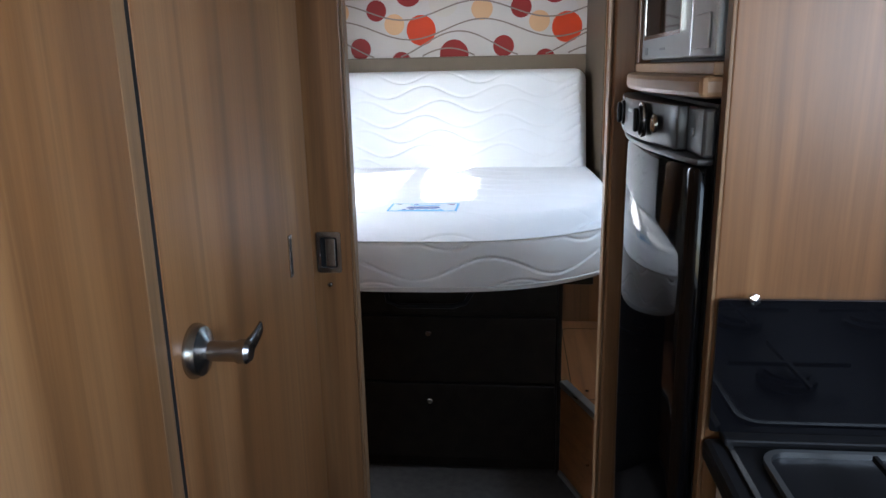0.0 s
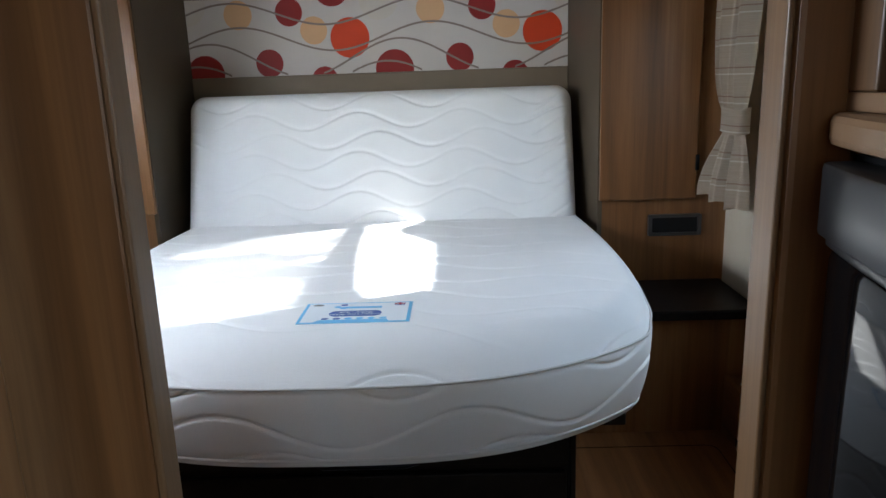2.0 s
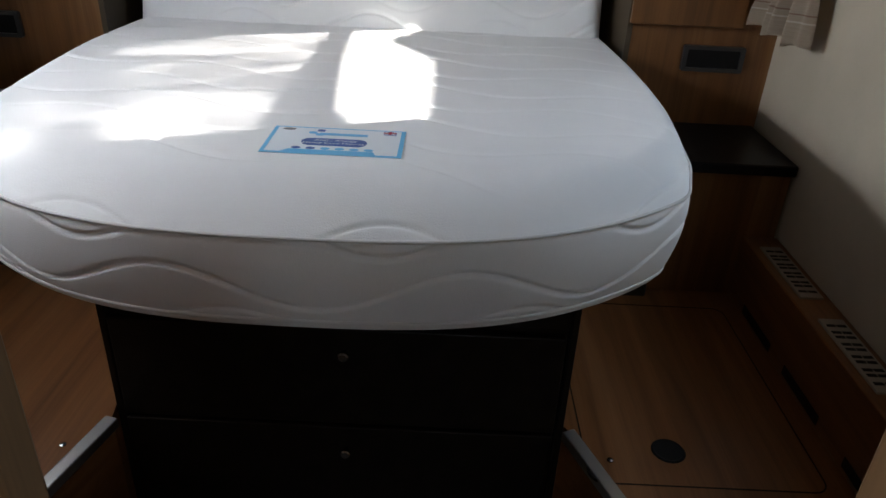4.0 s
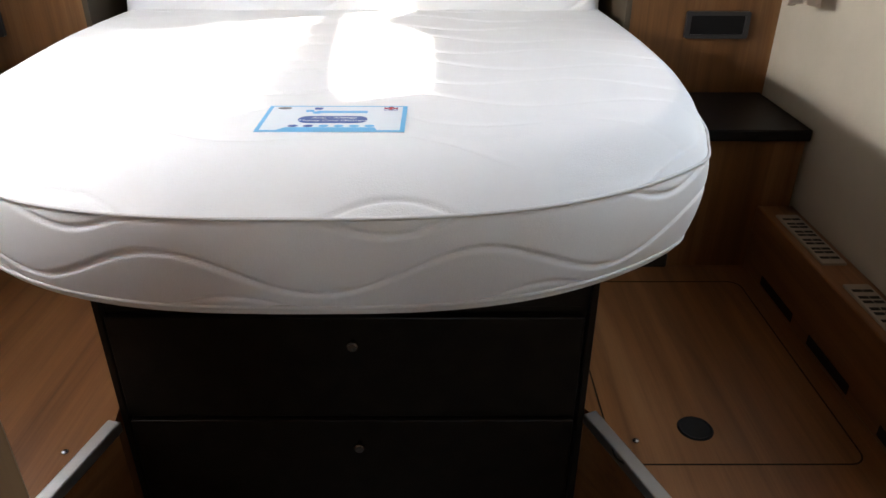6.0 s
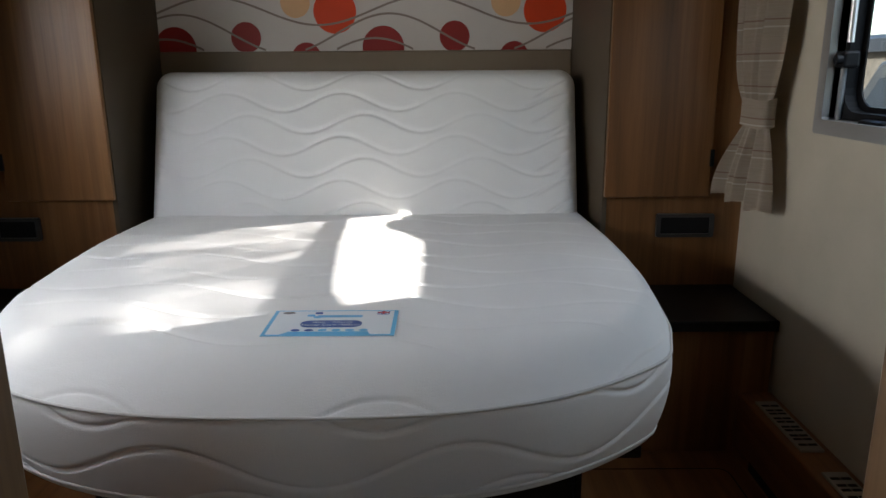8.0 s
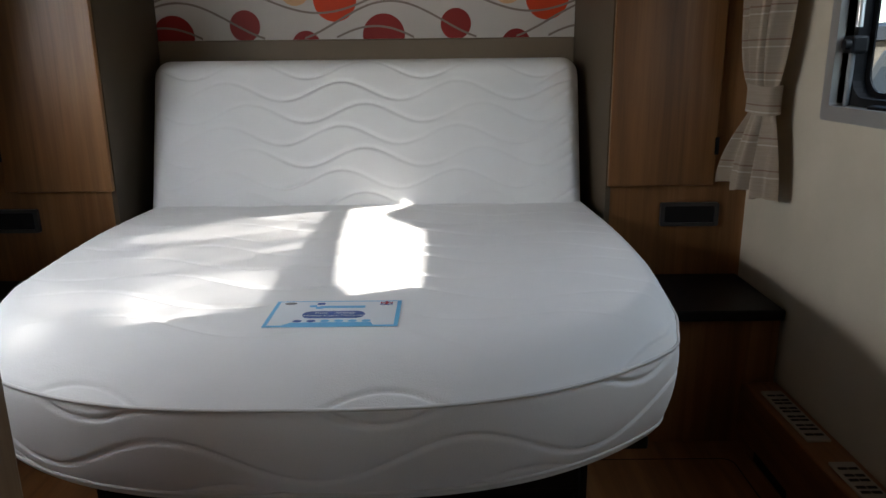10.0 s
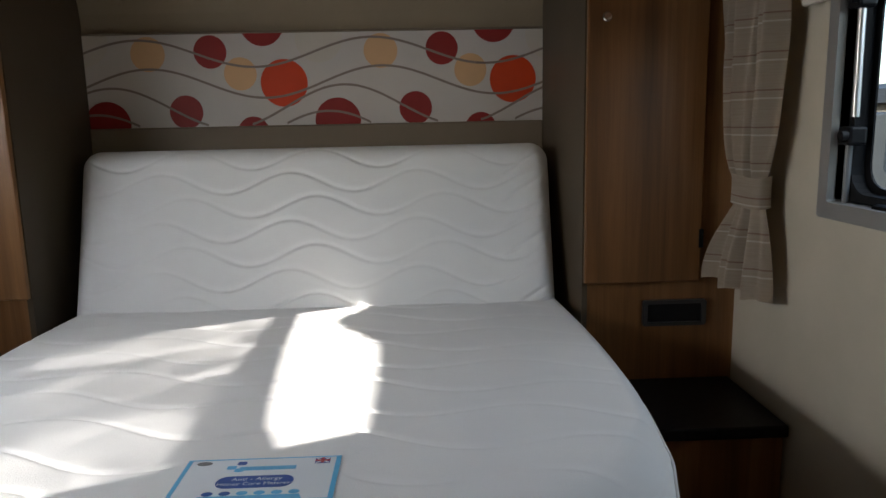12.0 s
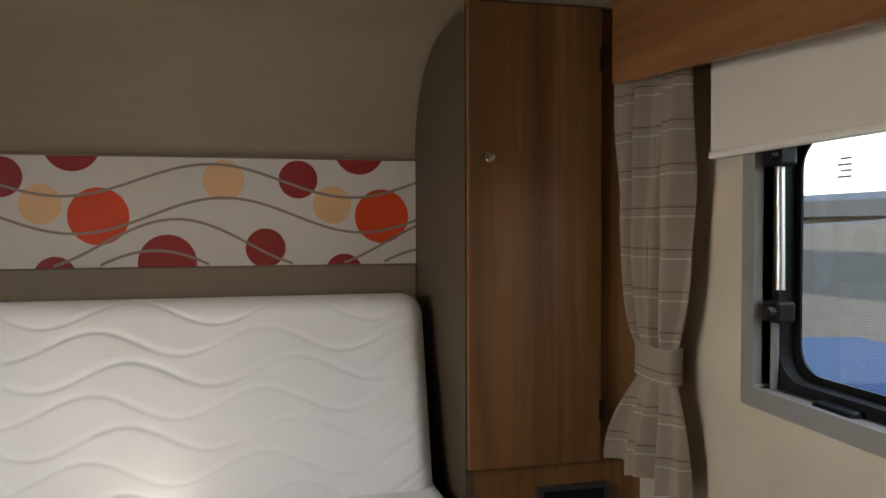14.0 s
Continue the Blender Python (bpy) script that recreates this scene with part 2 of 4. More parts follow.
def box(x0, x1, y0, y1, z0, z1, bevel=0.0, seg=2, bm=None):
    b = bmesh.new()
    bmesh.ops.create_cube(b, size=1)
    b.transform(pose((x0 + x1) / 2, (y0 + y1) / 2, (z0 + z1) / 2) @ Matrix.Diagonal((x1 - x0, y1 - y0, z1 - z0, 1)))
    if bevel:
        bmesh.ops.bevel(b, geom=b.edges[:], offset=bevel, segments=seg, profile=0.5, affect="EDGES", clamp_overlap=True)
    if bm is None:
        return b
    me = bpy.data.meshes.new("tmp")
    b.to_mesh(me)
    b.free()
    bm.from_mesh(me)
    bpy.data.meshes.remove(me)
    return bm


def turned(profile, m, steps=28, bm=None):
    """A lathe: (radius, height) pairs turned round the local z axis, then put at the pose m."""
    b = bm or bmesh.new()
    rings = []
    for r, h in profile:
        if r < 1e-6:
            rings.append([b.verts.new(m @ Vector((0, 0, h)))])
        else:
            rings.append([b.verts.new(m @ Vector((r * math.cos(2 * math.pi * k / steps), r * math.sin(2 * math.pi * k / steps), h))) for k in range(steps)])
    for lo, hi in zip(rings, rings[1:]):
        for k in range(steps):
            a = [lo[k % len(lo)], lo[(k + 1) % len(lo)], hi[(k + 1) % len(hi)], hi[k % len(hi)]]
            a = list(dict.fromkeys(a))
            if len(a) > 2:
                b.faces.new(a)
    return b


def prism(outline, axis, lo, hi, bevel=0.0):
    """A flat outline pushed along an axis from lo to hi. Outline pairs follow the two other axes in order."""
    b = bmesh.new()

    def place(p, h):
        c = list(p)
        c.insert(axis, h)
        return c
    v = [b.verts.new(place(p, lo)) for p in outline]
    face = b.faces.new(v)
    top = bmesh.ops.extrude_face_region(b, geom=[face])
    for w in top["geom"]:
        if isinstance(w, bmesh.types.BMVert):
            w.co[axis] = hi
    bmesh.ops.recalc_face_normals(b, faces=b.faces)
    if bevel:
        edges = [e for e in b.edges if e.calc_face_angle(0) > 0.9]
        bmesh.ops.bevel(b, geom=edges, offset=bevel, segments=2, profile=0.5, affect="EDGES", clamp_overlap=True)
    return b


def tube(points, r, steps=10):
    b = bmesh.new()
    rings = []
    for i, p in enumerate(points):
        p = Vector(p)
        d = (Vector(points[min(i + 1, len(points) - 1)]) - Vector(points[max(i - 1, 0)])).normalized()
        q = d.to_track_quat("Z", "Y")
        rings.append([b.verts.new(p + q @ Vector((r * math.cos(2 * math.pi * k / steps), r * math.sin(2 * math.pi * k / steps), 0))) for k in range(steps)])
    for a, c in zip(rings, rings[1:]):
        for k in range(steps):
            b.faces.new((a[k], a[(k + 1) % steps], c[(k + 1) % steps], c[k]))
    b.faces.new(rings[0]), b.faces.new(rings[-1])
    return b


def arc(cx, cy, r, a0, a1, n):
    return [(cx + r * math.cos(radians(a0 + (a1 - a0) * k / n)), cy + r * math.sin(radians(a0 + (a1 - a0) * k / n))) for k in range(n + 1)]


def rounded(x0, x1, y0, y1, r, n=5):
    return arc(x1 - r, y1 - r, r, 0, 90, n) + arc(x0 + r, y1 - r, r, 90, 180, n) + arc(x0 + r, y0 + r, r, 180, 270, n) + arc(x1 - r, y0 + r, r, 270, 360, n)


def ring_frame(outer, inner, axis, lo, hi):
    """A frame between two outlines of equal count."""
    b = bmesh.new()

    def put(p, h):
        c = list(p)
        c.insert(axis, h)
        return b.verts.new(c)
    n = len(outer)
    loops = [[put(p, h) for p in loop] for loop, h in ((outer, lo), (outer, hi), (inner, hi), (inner, lo))]
    for a in range(4):
        for k in range(n):
            b.faces.new((loops[a][k], loops[a][(k + 1) % n], loops[(a + 1) % 4][(k + 1) % n], loops[(a + 1) % 4][k]))
    return b


def wall_with_hole(axis, lo, hi, a0, a1, z0, z1, h0, h1, g0, g1):
    """An upright wall, thick from lo to hi, with one opening h0..h1 by g0..g1."""
    b = bmesh.new()
    for p0, p1, q0, q1 in ((a0, h0, z0, z1), (h1, a1, z0, z1), (h0, h1, z0, g0), (h0, h1, g1, z1)):
        if axis == 0:
            box(lo, hi, p0, p1, q0, q1, bm=b)
        else:
            box(p0, p1, lo, hi, q0, q1, bm=b)
    return b


# ---- structure ----
structure("floor", box(LEFT_W, RIGHT_W, BACK_Y, 3.9, FLOOR - 0.05, FLOOR), CARPET, "dark grey-brown vinyl floor of the aisle")
WIN = (2.24, 3.10, 1.275, 1.72)
structure("wall_right", wall_with_hole(0, RIGHT_W, RIGHT_W + 0.035, 1.885, 3.96, FLOOR, 2.04, *WIN), CREAM, "smooth cream wall board with a window opening")
structure("wall_galley", wall_with_hole(0, RIGHT_W, RIGHT_W + 0.035, BACK_Y, 1.885, FLOOR, 2.04, 0.1, 1.0, 1.2, 1.68), CREAM, "cream galley wall with a window opening")
structure("wall_left", wall_with_hole(0, LEFT_W - 0.035, LEFT_W, BACK_Y, 3.96, FLOOR, 2.04, *WIN), CREAM, "smooth cream wall board with a window opening")
structure("wall_back", wall_with_hole(1, BACK_Y - 0.05, BACK_Y, LEFT_W, RIGHT_W, FLOOR, 2.04, -0.95, 0.75, 1.05, 1.82), TAUPE, "plain taupe end wall with a wide windscreen opening")

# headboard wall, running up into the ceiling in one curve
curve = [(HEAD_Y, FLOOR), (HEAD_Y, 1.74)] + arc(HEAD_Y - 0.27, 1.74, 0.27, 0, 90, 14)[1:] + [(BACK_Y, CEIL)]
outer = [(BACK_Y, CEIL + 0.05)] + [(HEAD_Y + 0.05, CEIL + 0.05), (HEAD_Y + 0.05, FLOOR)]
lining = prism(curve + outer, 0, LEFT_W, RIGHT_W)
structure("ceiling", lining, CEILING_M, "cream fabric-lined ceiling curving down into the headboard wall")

# ---- raised bedroom floor ----
def step_platform(name, sign):
    # sign 1: by the window in view; -1: the other side, mirrored about the bed
    if sign > 0:
        pts = [(0.372, 3.88), (0.372, 2.655), (0.378, 2.643), (0.662, 1.925), (RIGHT_W, 1.925), (RIGHT_W, 3.88)]
    else:
        pts = [(-0.522, 3.88), (-0.522, 2.655), (-0.515, 2.62), (-0.69, 1.87), (LEFT_W, 1.87), (LEFT_W, 3.88)]
    t = structure(name, prism(pts, 2, FLOOR, SIDE_FLOOR), WOOD_Y, "raised wood-effect floor beside the bed")
    (x0, y0), (x1, y1) = pts[2], pts[3]
    d = Vector((x1 - x0, y1 - y0, 0))
    ln = d.length
    ang = math.degrees(math.atan2(d.y, d.x))
    nose = box(0, ln, -0.014, 0.014, -0.02, 0.003, 0.003)
    nose.transform(pose(x0, y0, SIDE_FLOOR, 0, 0, ang))
    part("edge_strip", nose, ALU, t, "aluminium step nosing")
    foot = box(0, ln, -0.006, 0.006, 0, 0.016, 0.003)
    foot.transform(pose(x0 - sign * 0.008, y0, FLOOR, 0, 0, ang))
    part("foot_strip", foot, ALU, t, "aluminium foot strip")
    for h, f in ((SIDE_FLOOR + 0.0005, 0.12), (SIDE_FLOOR - 0.2, 0.25)):
        p = Vector((x0, y0, h)) + d * f
        off = Vector((sign * 0.035, 0.01, 0)) if h > SIDE_FLOOR else Vector((-sign * 0.004, 0, 0))
        part("screw_cap", turned([(0.006, 0), (0.006, 0.002), (0, 0.0035)], Matrix.Translation(p + off), 12), NICKEL, t)
    return t


platform = step_platform("floor_platform_right", 1)
step_platform("floor_platform_left", -1)
hatch = rounded(0.40, 0.842, 2.508, 3.13, 0.03)
groove = rounded(0.403, 0.839, 2.511, 3.127, 0.027)
part("hatch_joint", ring_frame(hatch, groove, 2, SIDE_FLOOR - 0.002, SIDE_FLOOR + 0.0008), DARK_LAM, platform, "dark hatch joint")
part("finger_hole", turned([(0.0, 0.0012), (0.026, 0.0012), (0.030, 0.003), (0.033, 0.0)], pose(0.566, 2.60, SIDE_FLOOR), 32), RUBBER, platform, "black finger hole ring")

# ---- partition, sliding door, washroom wall ----
def partition_right():
    t = structure("partition_right", box(0.455, RIGHT_W, 1.872, 1.91, FLOOR, CEIL), WOOD, "wood-effect partition beside the fridge")
    part("jamb_post", box(0.4005, 0.4545, 1.868, 1.915, FLOOR, CEIL, 0.006), WOOD, t, "rounded wood jamb post")
    part("edge_band", box(0.3945, 0.40, 1.872, 1.913, FLOOR, CEIL, 0.002), WOOD_EDGE, t, "lighter edge band")


partition_right()
structure("partition_left", box(LEFT_W, -0.2, 1.838, 1.868, FLOOR, CEIL), WOOD, "wood-effect partition behind the sliding door")


def sliding_door():
    t = thing("sliding_door", (-0.42, 1.818, FLOOR), "half-closed wood-effect sliding door with a flush pull", "door")
    part("panel", box(-0.80, -0.1055, 1.808, 1.834, FLOOR + 0.01, CEIL - 0.012, 0.003), WOOD, t)
    part("edge_band", box(-0.1052, -0.0985, 1.806, 1.836, FLOOR + 0.01, CEIL - 0.012, 0.002), WOOD_EDGE, t, "lighter door edge band")
    pull = part("flush_pull", ring_frame(rounded(-0.176, -0.126, 1.003, 1.087, 0.006), rounded(-0.168, -0.134, 1.014, 1.076, 0.004), 1, 1.804, 1.8075), NICKEL, t, "brushed nickel flush pull")
    part("cup", box(-0.168, -0.134, 1.8065, 1.8075, 1.014, 1.076), BLACK, pull, "shadowed pull cup")
    part("lip", box(-0.158, -0.137, 1.8025, 1.806, 1.016, 1.074, 0.002), NICKEL, pull)
    part("lock_pin", turned([(0.0045, 0), (0.0045, 0.006), (0, 0.008)], pose(-0.152, 1.808, 0.978, 90), 12), NICKEL, t, "small nickel lock pin")


sliding_door()


def washroom_wall():
    structure("wall_washroom", box(-0.2, -0.166, BACK_Y + 0.5, 1.138, FLOOR, CEIL), WOOD, "wood-effect washroom wall along the aisle")
    structure("trim_washroom", box(-0.2, -0.1665, 1.139, 1.166, FLOOR, CEIL, 0.002), WOOD_EDGE, "upright wood door trim")
    t = thing("washroom_door", (-0.182, 1.45, FLOOR), "closed wood-effect washroom door with a nickel lever", "door")
    part("leaf", box(-0.199, -0.166, 1.174, 1.742, FLOOR + 0.01, CEIL - 0.01, 0.002), WOOD, t)
    # black strip put in for the shade inside the gap beside the leaf
    part("gap_shade", box(-0.19, -0.1675, 1.1662, 1.1738, FLOOR + 0.01, CEIL - 0.01), RUBBER, t, "black strip standing in for the shade in the door gap")
    lev = part("lever_handle", turned([(0.0, 0), (0.034, 0), (0.034, 0.004), (0.03, 0.012), (0.017, 0.017), (0.0125, 0.02), (0.0125, 0.052), (0.015, 0.056), (0.015, 0.066), (0.011, 0.071), (0, 0.072)], pose(-0.166, 1.228, 1.072, 0, 90, 0)), NICKEL, t, "brushed nickel lever handle", smooth=35)
    blade = bmesh.new()
    rows = []
    for k in range(9):
        s = k / 8
        y, z = 1.228 + 0.05 * s, 1.072 + 0.012 * s * s
        w, d = 0.013 * (1 - 0.3 * s), 0.006 * (1 - 0.5 * s)
        x = -0.166 + 0.062 + 0.004 * s
        rows.append([blade.verts.new((x + d * math.cos(a), y, z + w * math.sin(a))) for a in [2 * math.pi * j / 12 for j in range(12)]])
    for a, c in zip(rows, rows[1:]):
        for j in range(12):
            blade.faces.new((a[j], a[(j + 1) % 12], c[(j + 1) % 12], c[j]))
    blade.faces.new(rows[0]), blade.faces.new(rows[-1])
    part("lever_blade", blade, NICKEL, lev, smooth=50)
    slot = part("slot_plate", box(-0.1662, -0.1635, 1.602, 1.617, 1.052, 1.126, 0.001), NICKEL, t, "narrow nickel slot plate")
    part("slot", box(-0.1637, -0.1628, 1.607, 1.612, 1.058, 1.12), BLACK, slot, "dark slot")


washroom_wall()

# ---- galley: tall fridge cabinet, kitchen run ----
def bowed(y0, y1, x_end, x_mid, x_back, z0, z1, bevel=0.0, n=14):
    """A board whose front swells towards the aisle between y0 and y1."""
    front = []
    for k in range(n + 1):
        s = k / n
        front.append((x_end + (x_mid - x_end) * (1 - (2 * s - 1) ** 2), y0 + (y1 - y0) * s))
    return prism(front + [(x_back, y1), (x_back, y0)], 2, z0, z1, bevel)


def fridge_cabinet():
    t = thing("fridge_cabinet", (0.7, 1.58, FLOOR), "tall wood-effect cabinet housing a fridge and microwave", "cabinet")
    part("side_panel", box(0.457, RIGHT_W, 1.295, 1.313, FLOOR, CEIL, 0.002), WOOD, t, "wood-effect end panel")
    part("edge_band", box(0.4525, 0.4568, 1.294, 1.314, FLOOR, CEIL, 0.001), WOOD_EDGE, t, "lighter edge band")
    part("back_panel", box(0.93, RIGHT_W - 0.002, 1.3135, 1.871, FLOOR, CEIL), WOOD, t)
    part("ledge", bowed(1.314, 1.871, 0.43, 0.402, 0.92, 1.357, 1.383, 0.007), SHELF_WOOD, t, "bowed wood ledge above the fridge")
    part("niche_rail", box(0.442, 0.462, 1.314, 1.871, 1.3835, 1.398, 0.002), SHELF_WOOD, t)
    part("niche_stile", box(0.442, 0.462, 1.83, 1.871, 1.3985, 1.70, 0.002), WOOD_EDGE, t)
    part("upper_door", box(0.442, 0.462, 1.316, 1.869, 1.703, CEIL - 0.01, 0.003), WOOD, t)
    part("plinth", box(0.46, 0.92, 1.314, 1.871, FLOOR, FLOOR + 0.07), DARK_LAM, t)


fridge_cabinet()


def knob(m, parent, name="control_knob"):
    k = part(name, turned([(0.0, 0), (0.024, 0), (0.024, 0.003), (0.0225, 0.005), (0.02, 0.005), (0.019, 0.009), (0, 0.009)], m, 32), BLACK, parent, "black control knob", smooth=35)
    part("rim", turned([(0.0225, 0.003), (0.0246, 0.003), (0.0246, 0.006), (0.0225, 0.006), (0.0225, 0.003)], m, 32), CHROME, k, "chrome knob rim", smooth=35)
    g = box(-0.017, 0.017, -0.0045, 0.0045, 0.009, 0.016, 0.003)
    g.transform(m)
    part("grip", g, BLACK, k)


def fridge():
    t = thing("fridge", (0.62, 1.59, FLOOR + 0.07), "glossy black bow-fronted fridge below a dark control fascia", "fridge")
    part("body", box(0.452, 0.925, 1.318, 1.866, FLOOR + 0.075, 1.35), BLACK, t)
    fascia = part("control_fascia", bowed(1.40, 1.862, 0.424, 0.398, 0.4515, 1.288, 1.346, 0.004), FRIDGE_GREY, t, "dark grey control fascia", smooth=25)
    part("fascia_end", box(0.436, 0.4515, 1.318, 1.399, 1.288, 1.346, 0.004), FRIDGE_GREY, t)
    part("door", bowed(1.322, 1.862, 0.434, 0.402, 0.4515, FLOOR + 0.09, 1.278, 0.008), GLOSS_BLACK, t, "glossy black bowed door", smooth=25)
    part("door_cap", bowed(1.322, 1.862, 0.432, 0.399, 0.4515, 1.279, 1.287, 0.002), FRIDGE_GREY, t, "satin grey door cap", smooth=25)
    knob(pose(0.405, 1.696, 1.32, 0, -90, 0), t)
    knob(pose(0.402, 1.512, 1.32, 0, -90, 0), t)
    part("ignition_button", turned([(0, 0), (0.0125, 0), (0.0125, 0.004), (0.0105, 0.006), (0.0095, 0.0045), (0, 0.0055)], pose(0.409, 1.462, 1.318, 0, -90, 0), 24), CHROME, t, "round chrome ignition button", smooth=35)
    part("badge", box(0.3972, 0.3995, 1.60, 1.632, 1.325, 1.330, 0.0005), STEEL, fascia, "pale badge bar")
    part("indicator", box(0.4335, 0.4362, 1.36, 1.37, 1.31, 1.32), GREY_PLASTIC, t)


fridge()


def microwave():
    t = thing("microwave", (0.62, 1.57, 1.399), "silver built-in microwave oven with a dark window", "microwave")
    part("body", box(0.462, 0.90, 1.325, 1.825, 1.3995, 1.69), BLACK, t)
    d = part("door", box(0.446, 0.4615, 1.452, 1.822, 1.404, 1.685, 0.003), STEEL, t, "brushed steel door")
    part("window_frame", ring_frame(rounded(1.505, 1.795, 1.437, 1.665, 0.004), rounded(1.511, 1.789, 1.443, 1.659, 0.003), 0, 0.4435, 0.4462), CHROME, d, "bright window surround")
    part("window", box(0.4445, 0.4468, 1.5095, 1.7905, 1.4415, 1.6605), GLOSS_BLACK, d, "dark glossy window")
    part("badge", box(0.4452, 0.4463, 1.617, 1.658, 1.4175, 1.4215), GREY_PLASTIC, d, "grey badge bar")
    part("mark", ring_frame(rounded(1.765, 1.782, 1.412, 1.424, 0.001), rounded(1.767, 1.780, 1.414, 1.422, 0.0005), 0, 0.4452, 0.4463), GREY_PLASTIC, d)
    c = part("control_panel", box(0.446, 0.4615, 1.329, 1.449, 1.404, 1.685, 0.003), STEEL, t, "brushed steel control panel")
    part("open_button", box(0.4425, 0.4462, 1.352, 1.425, 1.414, 1.455, 0.002), STEEL, c)
    for k in range(6):
        z = 1.478 + 0.026 * k
        part("key_bar", box(0.4440, 0.4463, 1.35, 1.428, z, z + 0.011, 0.001), WHITE_PLASTIC, c, "pale key strip")


microwave()


def kitchen_run():
    t = thing("kitchen_unit", (0.72, 0.4, FLOOR), "cream-fronted kitchen base unit along the aisle", "kitchen unit")
    part("carcass", box(0.49, RIGHT_W - 0.002, -0.6, 1.29, FLOOR, 0.915), WOOD, t)
    for k in range(3):
        y0 = -0.595 + 0.628 * k
        part("front", box(0.472, 0.4895, y0, y0 + 0.622, FLOOR + 0.09, 0.905, 0.004), WHITE_PLASTIC, t, "cream front")
    solo("worktop", box(0.455, RIGHT_W - 0.002, -0.6, 0.68, 0.916, 0.95, 0.006), BLACK_TOP, "black worktop beside the hob", "worktop", (0.7, 0.1, 0.916))
    h = thing("gas_hob", (0.7, 0.98, 0.916), "black gas hob with raised dark glass lid", "hob")
    part("surround", box(0.452, RIGHT_W - 0.002, 0.684, 1.289, 0.916, 0.946, 0.008), BLACK, h)
    part("trim", box(0.474, 0.482, 0.70, 1.262, 0.946, 0.949, 0.001), CHROME, h, "chrome trim strip")
    part("rim", ring_frame(rounded(0.505, 0.94, 0.73, 1.25, 0.03), rounded(0.512, 0.933, 0.737, 1.243, 0.026), 2, 0.946, 0.953), STEEL, h, "steel hob rim")
    for bx, by in ((0.61, 0.87), (0.61, 1.11), (0.83, 0.87), (0.83, 1.11)):
        b = part("burner", turned([(0, 0), (0.04, 0), (0.04, 0.012), (0.03, 0.014), (0.03, 0.02), (0, 0.021)], pose(bx, by, 0.9465), 24), BLACK, h, "black gas burner", smooth=35)
        for a in (0, 90):
            r = box(-0.085, 0.085, -0.003, 0.003, 0.026, 0.033, 0.001)
            r.transform(pose(bx, by, 0.9465, 0, 0, a))
            part("pan_support", r, BLACK, b)
    lid = part("lid", prism(rounded(0.458, RIGHT_W - 0.01, 0.957, 1.127, 0.004), 1, 1.281, 1.287), GLOSS_BLACK, h, "raised black glass lid")
    part("lid_bumper", turned([(0, 0), (0.0065, 0), (0.0065, 0.006), (0, 0.008)], pose(0.497, 1.281, 1.129, 90), 14), CHROME, lid, "small chrome lid bumper")
    part("lid_hinge", box(0.472, 0.965, 1.262, 1.288, 0.946, 0.9565, 0.003), BLACK, h)


kitchen_run()

# ---- bed ----
def bed_base():
    t = thing("bed_base", (MID + 0.04, 3.1, FLOOR), "dark brown bed base with two drawers", "bed base")
    part("carcass", box(-0.521, 0.371, 2.672, 3.60, FLOOR, 0.735), DARK_LAM, t)
    part("side_stile", box(-0.521, -0.508, 2.655, 2.6715, FLOOR, 0.735, 0.002), DARK_LAM, t)
    part("side_stile", box(0.358, 0.371, 2.655, 2.6715, FLOOR, 0.735, 0.002), DARK_LAM, t)
    part("top_rail", box(-0.507, 0.357, 2.662, 2.6715, 0.622, 0.735, 0.002), DARK_LAM, t)
    part("slat_deck", box(-0.66, 0.46, 2.60, 3.62, 0.738, 0.763, 0.004), DARK_LAM, t)
    for z0, z1, zk, n in ((0.379, 0.607, 0.556, 0), (0.095, 0.369, 0.314, 1)):
        d = part("drawer", box(-0.504, 0.351, 2.651, 2.6685, z0, z1, 0.003), DARK_LAM, t, "dark brown drawer front")
        part("knob", turned([(0, 0), (0.0045, 0), (0.0045, 0.01), (0.0105, 0.013), (0.0105, 0.019), (0.008, 0.022), (0, 0.0225)], pose(-0.064, 2.651, zk, 90), 20), NICKEL, d, "round nickel push knob", smooth=35)
    part("pull_bar", tube([(-0.20, 2.655, 0.705), (-0.19, 2.615, 0.672), (-0.15, 2.60, 0.662), (0.02, 2.60, 0.662), (0.06, 2.61, 0.67), (0.085, 2.655, 0.70)], 0.008), BLACK, t, "black bent pull bar", smooth=40)


bed_base()

HALF, CX, CORNER = 0.598, -0.095, 2.615


def front_line(u):
    return 2.403 + 0.212 * abs(u) ** 2.84


def half_at(y):
    """Half the mattress's width: it still widens a little behind the front corners."""
    return HALF + 0.036 * np.clip((y - CORNER) / 0.13, 0, 1) + 0.02 * np.sin(np.pi * np.clip((y - 2.70) / 0.95, 0, 1))


def waves(a, b, top, rows, spacing, length, amp, width, gate_mid, fade=0.0):
    """Depth of quilted wave lines at plane places a (across) and b (up), 0 to 1. Odd rows run a fifth of a wave behind."""
    total = np.zeros_like(a)
    for r in range(rows):
        shift = -0.2 * length * (r % 2)
        line = top - spacing * r + amp * np.cos(2 * np.pi * (a - shift) / length)
        gate = 0.55 + 0.45 * np.cos(2 * np.pi * (a - shift - gate_mid) / (length * 2.1) + 0.25 * r)
        side = np.where(b < line, 0.7, 1.25)
        gate = gate * (1 - fade * r / rows * (np.abs(a) > 0.24))
        total = np.maximum(total, np.exp(-((b - line) / (width * side)) ** 2) * np.clip(gate + 0.1, 0.12, 1))
    return total


